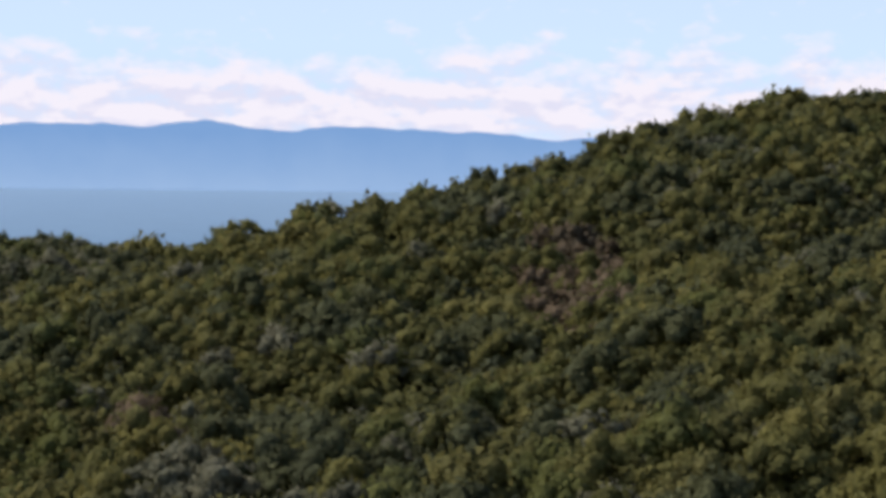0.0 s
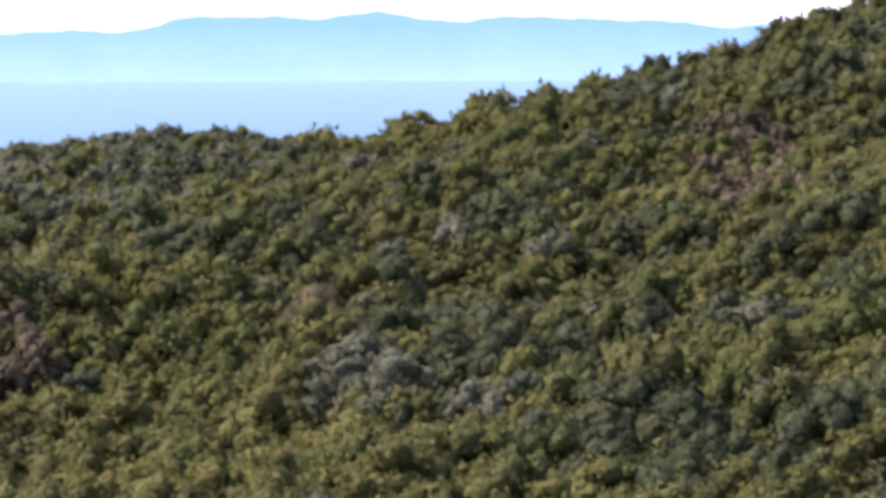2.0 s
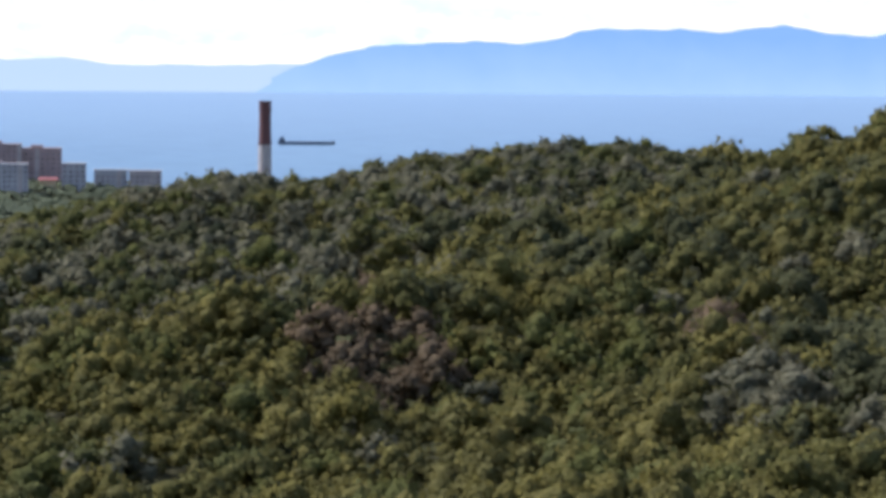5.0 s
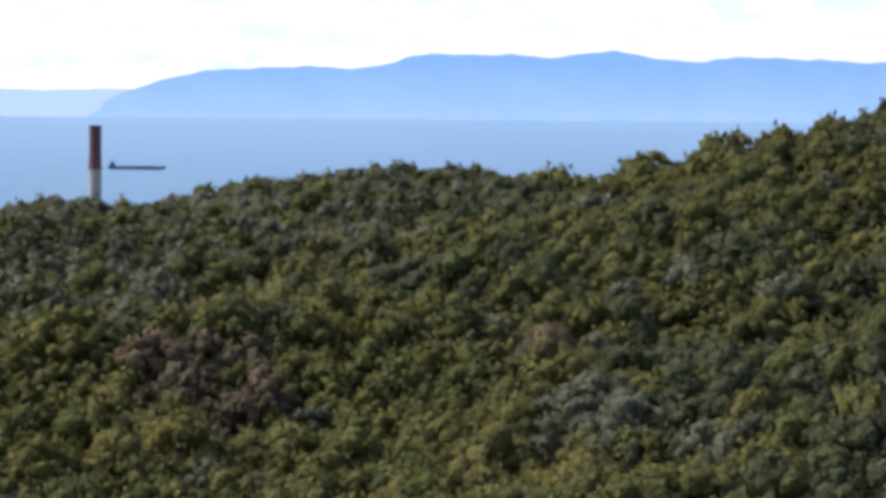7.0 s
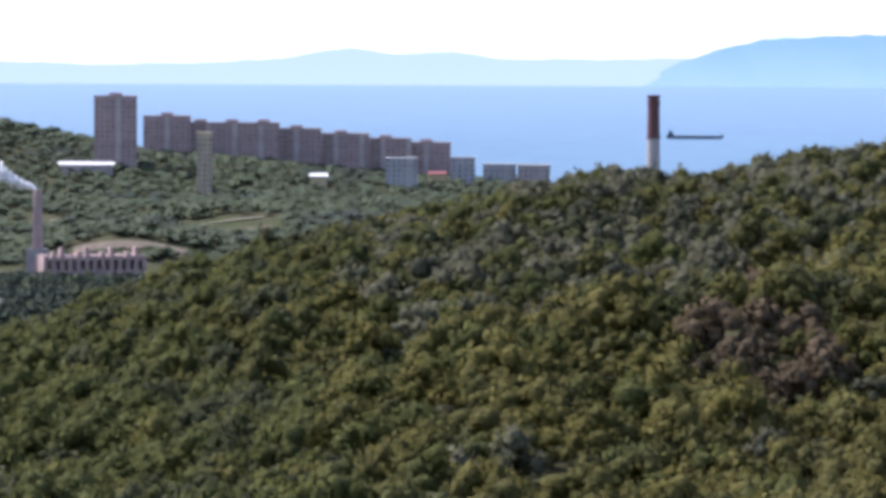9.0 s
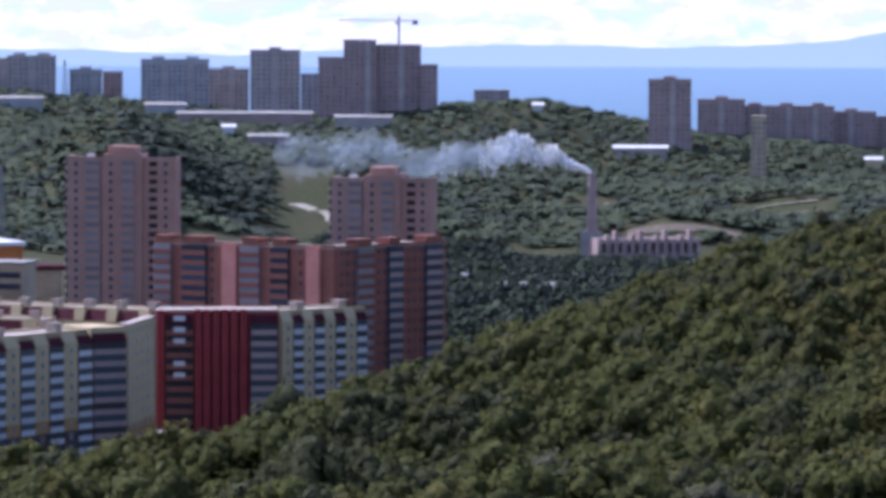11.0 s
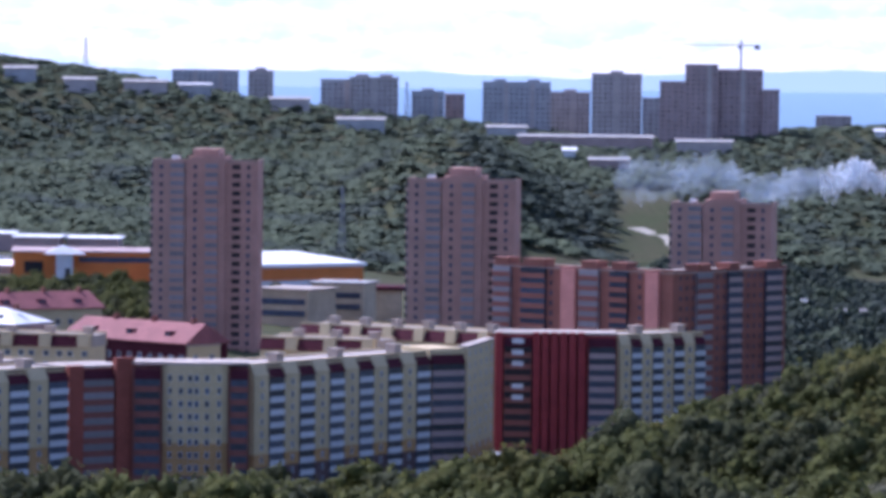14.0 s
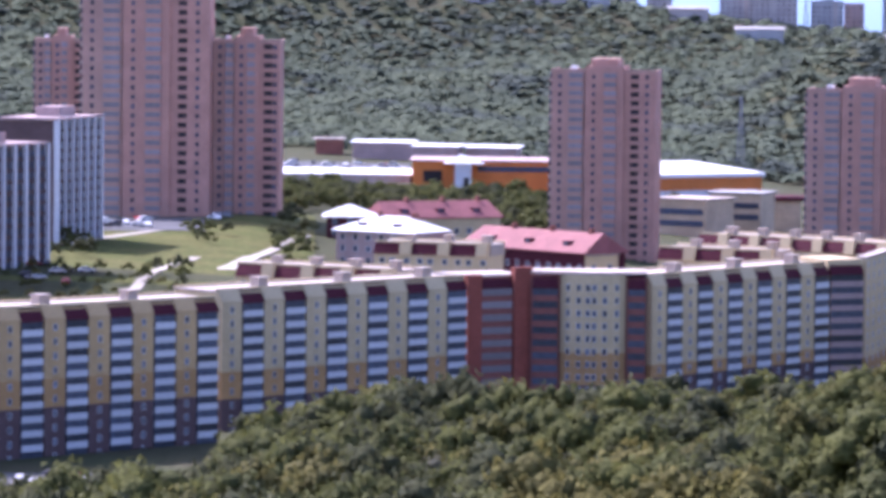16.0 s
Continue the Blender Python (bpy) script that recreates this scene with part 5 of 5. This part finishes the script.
hull = [(-26.5, 2.2), (-25.5, 0.0), (25.0, 0.0), (26.8, 3.4), (24.0, 3.2), (22.5, 2.2), (-19, 2.2), (-19.5, 3.0), (-26.2, 3.0)]
part("hull", prism("hull", hull, -3.5, 3.5, SHIP_GREY, "y"), ob)
part("deckhouse", boxes("deckhouse", [(-25, -2.6, 3.0, -19.5, 2.6, 5.0), (-24, -2.2, 5.0, -21, 2.2, 6.6)], SHIP_GREY), ob)
part("funnel", boxes("funnel", [(-24.2, -0.7, 6.6, -23.2, 0.7, 8.0)], SHIP_GREY), ob)
part("mast", boxes("mast", [(-21.2, -0.12, 6.6, -20.9, 0.12, 10.0)], SHIP_GREY), ob)
part("mast", boxes("mast", [(22.5, -0.12, 3.2, 22.8, 0.12, 6.8)], SHIP_GREY), ob)
part("hatch", boxes("hatch", [(-17, -2.4, 2.2, 20, 2.4, 2.8)], SHIP_GREY), ob)


# ---- slope, paths, roads and cars ----
def strip_on_land(name, label, points, width, mat, lift=0.25, thick=0.3, category=""):
    """A path laid on the ground along (bearing, distance) points, with thickness."""
    pts = []
    for (a0, d0), (a1, d1) in zip(points, points[1:]):
        n = 14
        pts += [(a0 + (a1 - a0) * k / n, d0 + (d1 - d0) * k / n) for k in range(n)]
    pts.append(points[-1])
    P = [stands(*p) for p in pts]
    v, f = [], []
    for i, p in enumerate(P):
        q = P[min(i + 1, len(P) - 1)] - P[max(i - 1, 0)]
        side = Vector((q.y, -q.x, 0)).normalized() * width / 2
        v += [p + side + Vector((0, 0, lift)), p - side + Vector((0, 0, lift)), p + side + Vector((0, 0, lift - thick)), p - side + Vector((0, 0, lift - thick))]
    for i in range(len(P) - 1):
        k = 4 * i
        f += [(k, k + 1, k + 5, k + 4), (k, k + 4, k + 6, k + 2), (k + 1, k + 3, k + 7, k + 5)]
    return tagged(new(name, mesh_of(name, v, f, mat)), label, category, kind="structure")


def sheet_on_land(name, label, az0, az1, d0, d1, mat, lift, na_=40, nd_=16):
    A, D = np.meshgrid(np.linspace(az0, az1, na_), np.linspace(d0, d1, nd_), indexing="ij")
    Z = land(A, D) + lift
    v = np.stack([D * np.sin(np.radians(A)), D * np.cos(np.radians(A)), Z], -1).reshape(-1, 3)
    f = [(i * nd_ + j, i * nd_ + j + 1, (i + 1) * nd_ + j + 1, (i + 1) * nd_ + j) for i in range(na_ - 1) for j in range(nd_ - 1)]
    return tagged(new(name, mesh_of(name, v, f, mat)), label, name.split("_")[0], kind="structure")


sheet_on_land("lawn", "sunlit mown grass slope between the blocks", -34.8, -30.2, 1065, 1400, LAWN, 0.12)
sheet_on_land("pavement_yard", "grey asphalt yard before the tall tower", -33.3, -31.6, 1290, 1345, ASPHALT, 0.3, 20, 6)
sheet_on_land("pavement_lot", "asphalt car park beside the shed", -30.7, -29.0, 1800, 1900, ASPHALT, 0.3, 20, 8)
sheet_on_land("pavement_yard_low", "asphalt yard at the foot of the panel block", -35.5, -31.6, 800, 850, ASPHALT, 0.3, 20, 6)
strip_on_land("path_1", "pale paved footpath up the grass", [(-32.47, 1122), (-32.1, 1165), (-31.7, 1206)], 3.0, PATH)
strip_on_land("path_2", "pale paved ramp with a low wall", [(-31.35, 1170), (-30.85, 1230), (-30.35, 1296)], 5.0, PATH)
strip_on_land("path_3", "pale drive below the tower", [(-33.2, 1250), (-32.6, 1275), (-32.0, 1300)], 4.0, PATH)
strip_on_land("road_1", "pale road curving round the dark hill", [(-20.66, 2368), (-20.86, 2392), (-21.08, 2404)], 15.0, PATH)
strip_on_land("road_2", "pale track along the far slope", [(-17.2, 2490), (-16, 2500), (-14.5, 2510)], 7.0, PATH)


def car_mesh_parts():
    body = prism("body", [(-2.1, 0.35), (2.1, 0.35), (2.15, 0.8), (1.2, 0.95), (0.6, 1.45), (-1.0, 1.45), (-1.7, 0.98), (-2.15, 0.9)], -0.85, 0.85, CAR_PAINTS[0], "y")
    wheel = turned("wheel", [(0.02, 0), (0.33, 0), (0.33, 0.2), (0.02, 0.2)], RUBBER, 12)
    glass = prism("glazing", [(0.95, 0.98), (0.52, 1.38), (-0.92, 1.38), (-1.45, 1.0)], -0.87, 0.87, GLASS, "y")
    return body, wheel, glass


car_body, car_wheel, car_glass = car_mesh_parts()
bodies = []
for p in CAR_PAINTS:
    me = car_body.copy()
    me.materials.clear()
    me.materials.append(p)
    bodies.append(me)
cr = random.Random(4)


def car(az, d, turn, paint, word):
    ob = thing("car", f"parked {word} car on the tarmac", "car", Matrix.Translation(stands(az, d) + Vector((0, 0, 0.3))) @ Matrix.Rotation(radians(-az + turn), 4, "Z"), "parked cars")
    part("body", bodies[paint], ob)
    part("glazing", car_glass, ob)
    for x in (-1.3, 1.3):
        for y in (-0.9, 0.7):
            part("wheel", car_wheel, ob, m=at(x, y + 0.2, 0.33) @ Matrix.Rotation(radians(90), 4, "X"))


WORDS = ("white", "silver", "dark", "red")
for az0, az1, d0, d1, n in ((-33.1, -32.3, 1295, 1340, 16), (-30.6, -29.1, 1805, 1895, 46), (-33.9, -33.0, 1120, 1170, 12), (-35, -32, 805, 845, 14), (-22.9, -22.1, 1085, 1105, 12), (-31.5, -31.2, 1330, 1352, 5)):
    for _ in range(n):
        k = cr.choice((0, 0, 1, 2, 2, 3))
        car(cr.uniform(az0, az1), cr.uniform(d0, d1), cr.choice((0, 90, 10, 80)), k, WORDS[k])

# ---- trees of the town ----
def grove(az0, az1, d0, d1, step, seed, lo, hi, picks, label, shapes=MID_CROWNS, mats=LEAVES):
    a, d = scatter(az0, az1, d0, d1, step, seed)
    r = np.random.RandomState(seed)
    woods("town_trees", label, a, d, r.uniform(lo, hi, len(a)), shapes, mats, r.choice(picks, len(a)), 0.6, seed, "trees")


grove(-30.6, -27.0, 1440, 1700, 8.5, 51, 3.0, 5.0, (5, 5, 1), "green trees between the houses and the orange hall")
grove(-26.2, -24.2, 1630, 1680, 9, 52, 3, 4.5, (1,), "green trees beside the white-roofed hall")
grove(-32.4, -31.7, 1100, 1160, 9, 53, 1.6, 3.2, (5, 1), "scrubby bushes on the grass slope")
grove(-34.2, -32.0, 1078, 1150, 7.5, 63, 1.0, 2.0, (5, 0, 2), "low scrub on the grassy bank")
grove(-33.6, -32.6, 1075, 1110, 6, 54, 1.5, 3.0, (5, 1), "bushes below the ribbed blocks")
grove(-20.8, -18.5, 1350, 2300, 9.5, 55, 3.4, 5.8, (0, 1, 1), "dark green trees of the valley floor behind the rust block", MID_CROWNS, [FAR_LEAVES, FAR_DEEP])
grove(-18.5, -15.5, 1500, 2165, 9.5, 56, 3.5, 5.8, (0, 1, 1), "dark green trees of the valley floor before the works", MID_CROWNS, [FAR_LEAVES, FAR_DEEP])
grove(-31.3, -30.3, 1400, 1480, 8, 57, 2.5, 4, (5, 1), "trees beside the lower tower")
grove(-22.9, -22.4, 1040, 1075, 7, 58, 2.5, 4.0, (5, 2), "yellowish trees before the crimson section")
grove(-34.6, -33.0, 1180, 1260, 9, 59, 2.0, 3.6, (1, 1, 5), "dark trees between the ribbed blocks")
grove(-31.9, -31.3, 1240, 1300, 9, 60, 1.8, 3.4, (5, 1), "bushes on the bank below the tower")
grove(-36, -31.6, 770, 800, 7, 61, 2.0, 3.4, (1, 1, 5), "dark trees along the foot of the panel block")
grove(-30.7, -30.25, 1190, 1330, 10, 62, 2.5, 4.2, (5, 1), "trees beside the paved ramp")
sheet_on_land("ground_bank", "bare brownish earth bank below the far slope", -17.4, -14.4, 2462, 2486, BANK, 0.4, 30, 3)
sheet_on_land("ground_bank_low", "bare brownish earth bank above the works", -16.9, -14.6, 2354, 2372, BANK, 0.4, 30, 3)
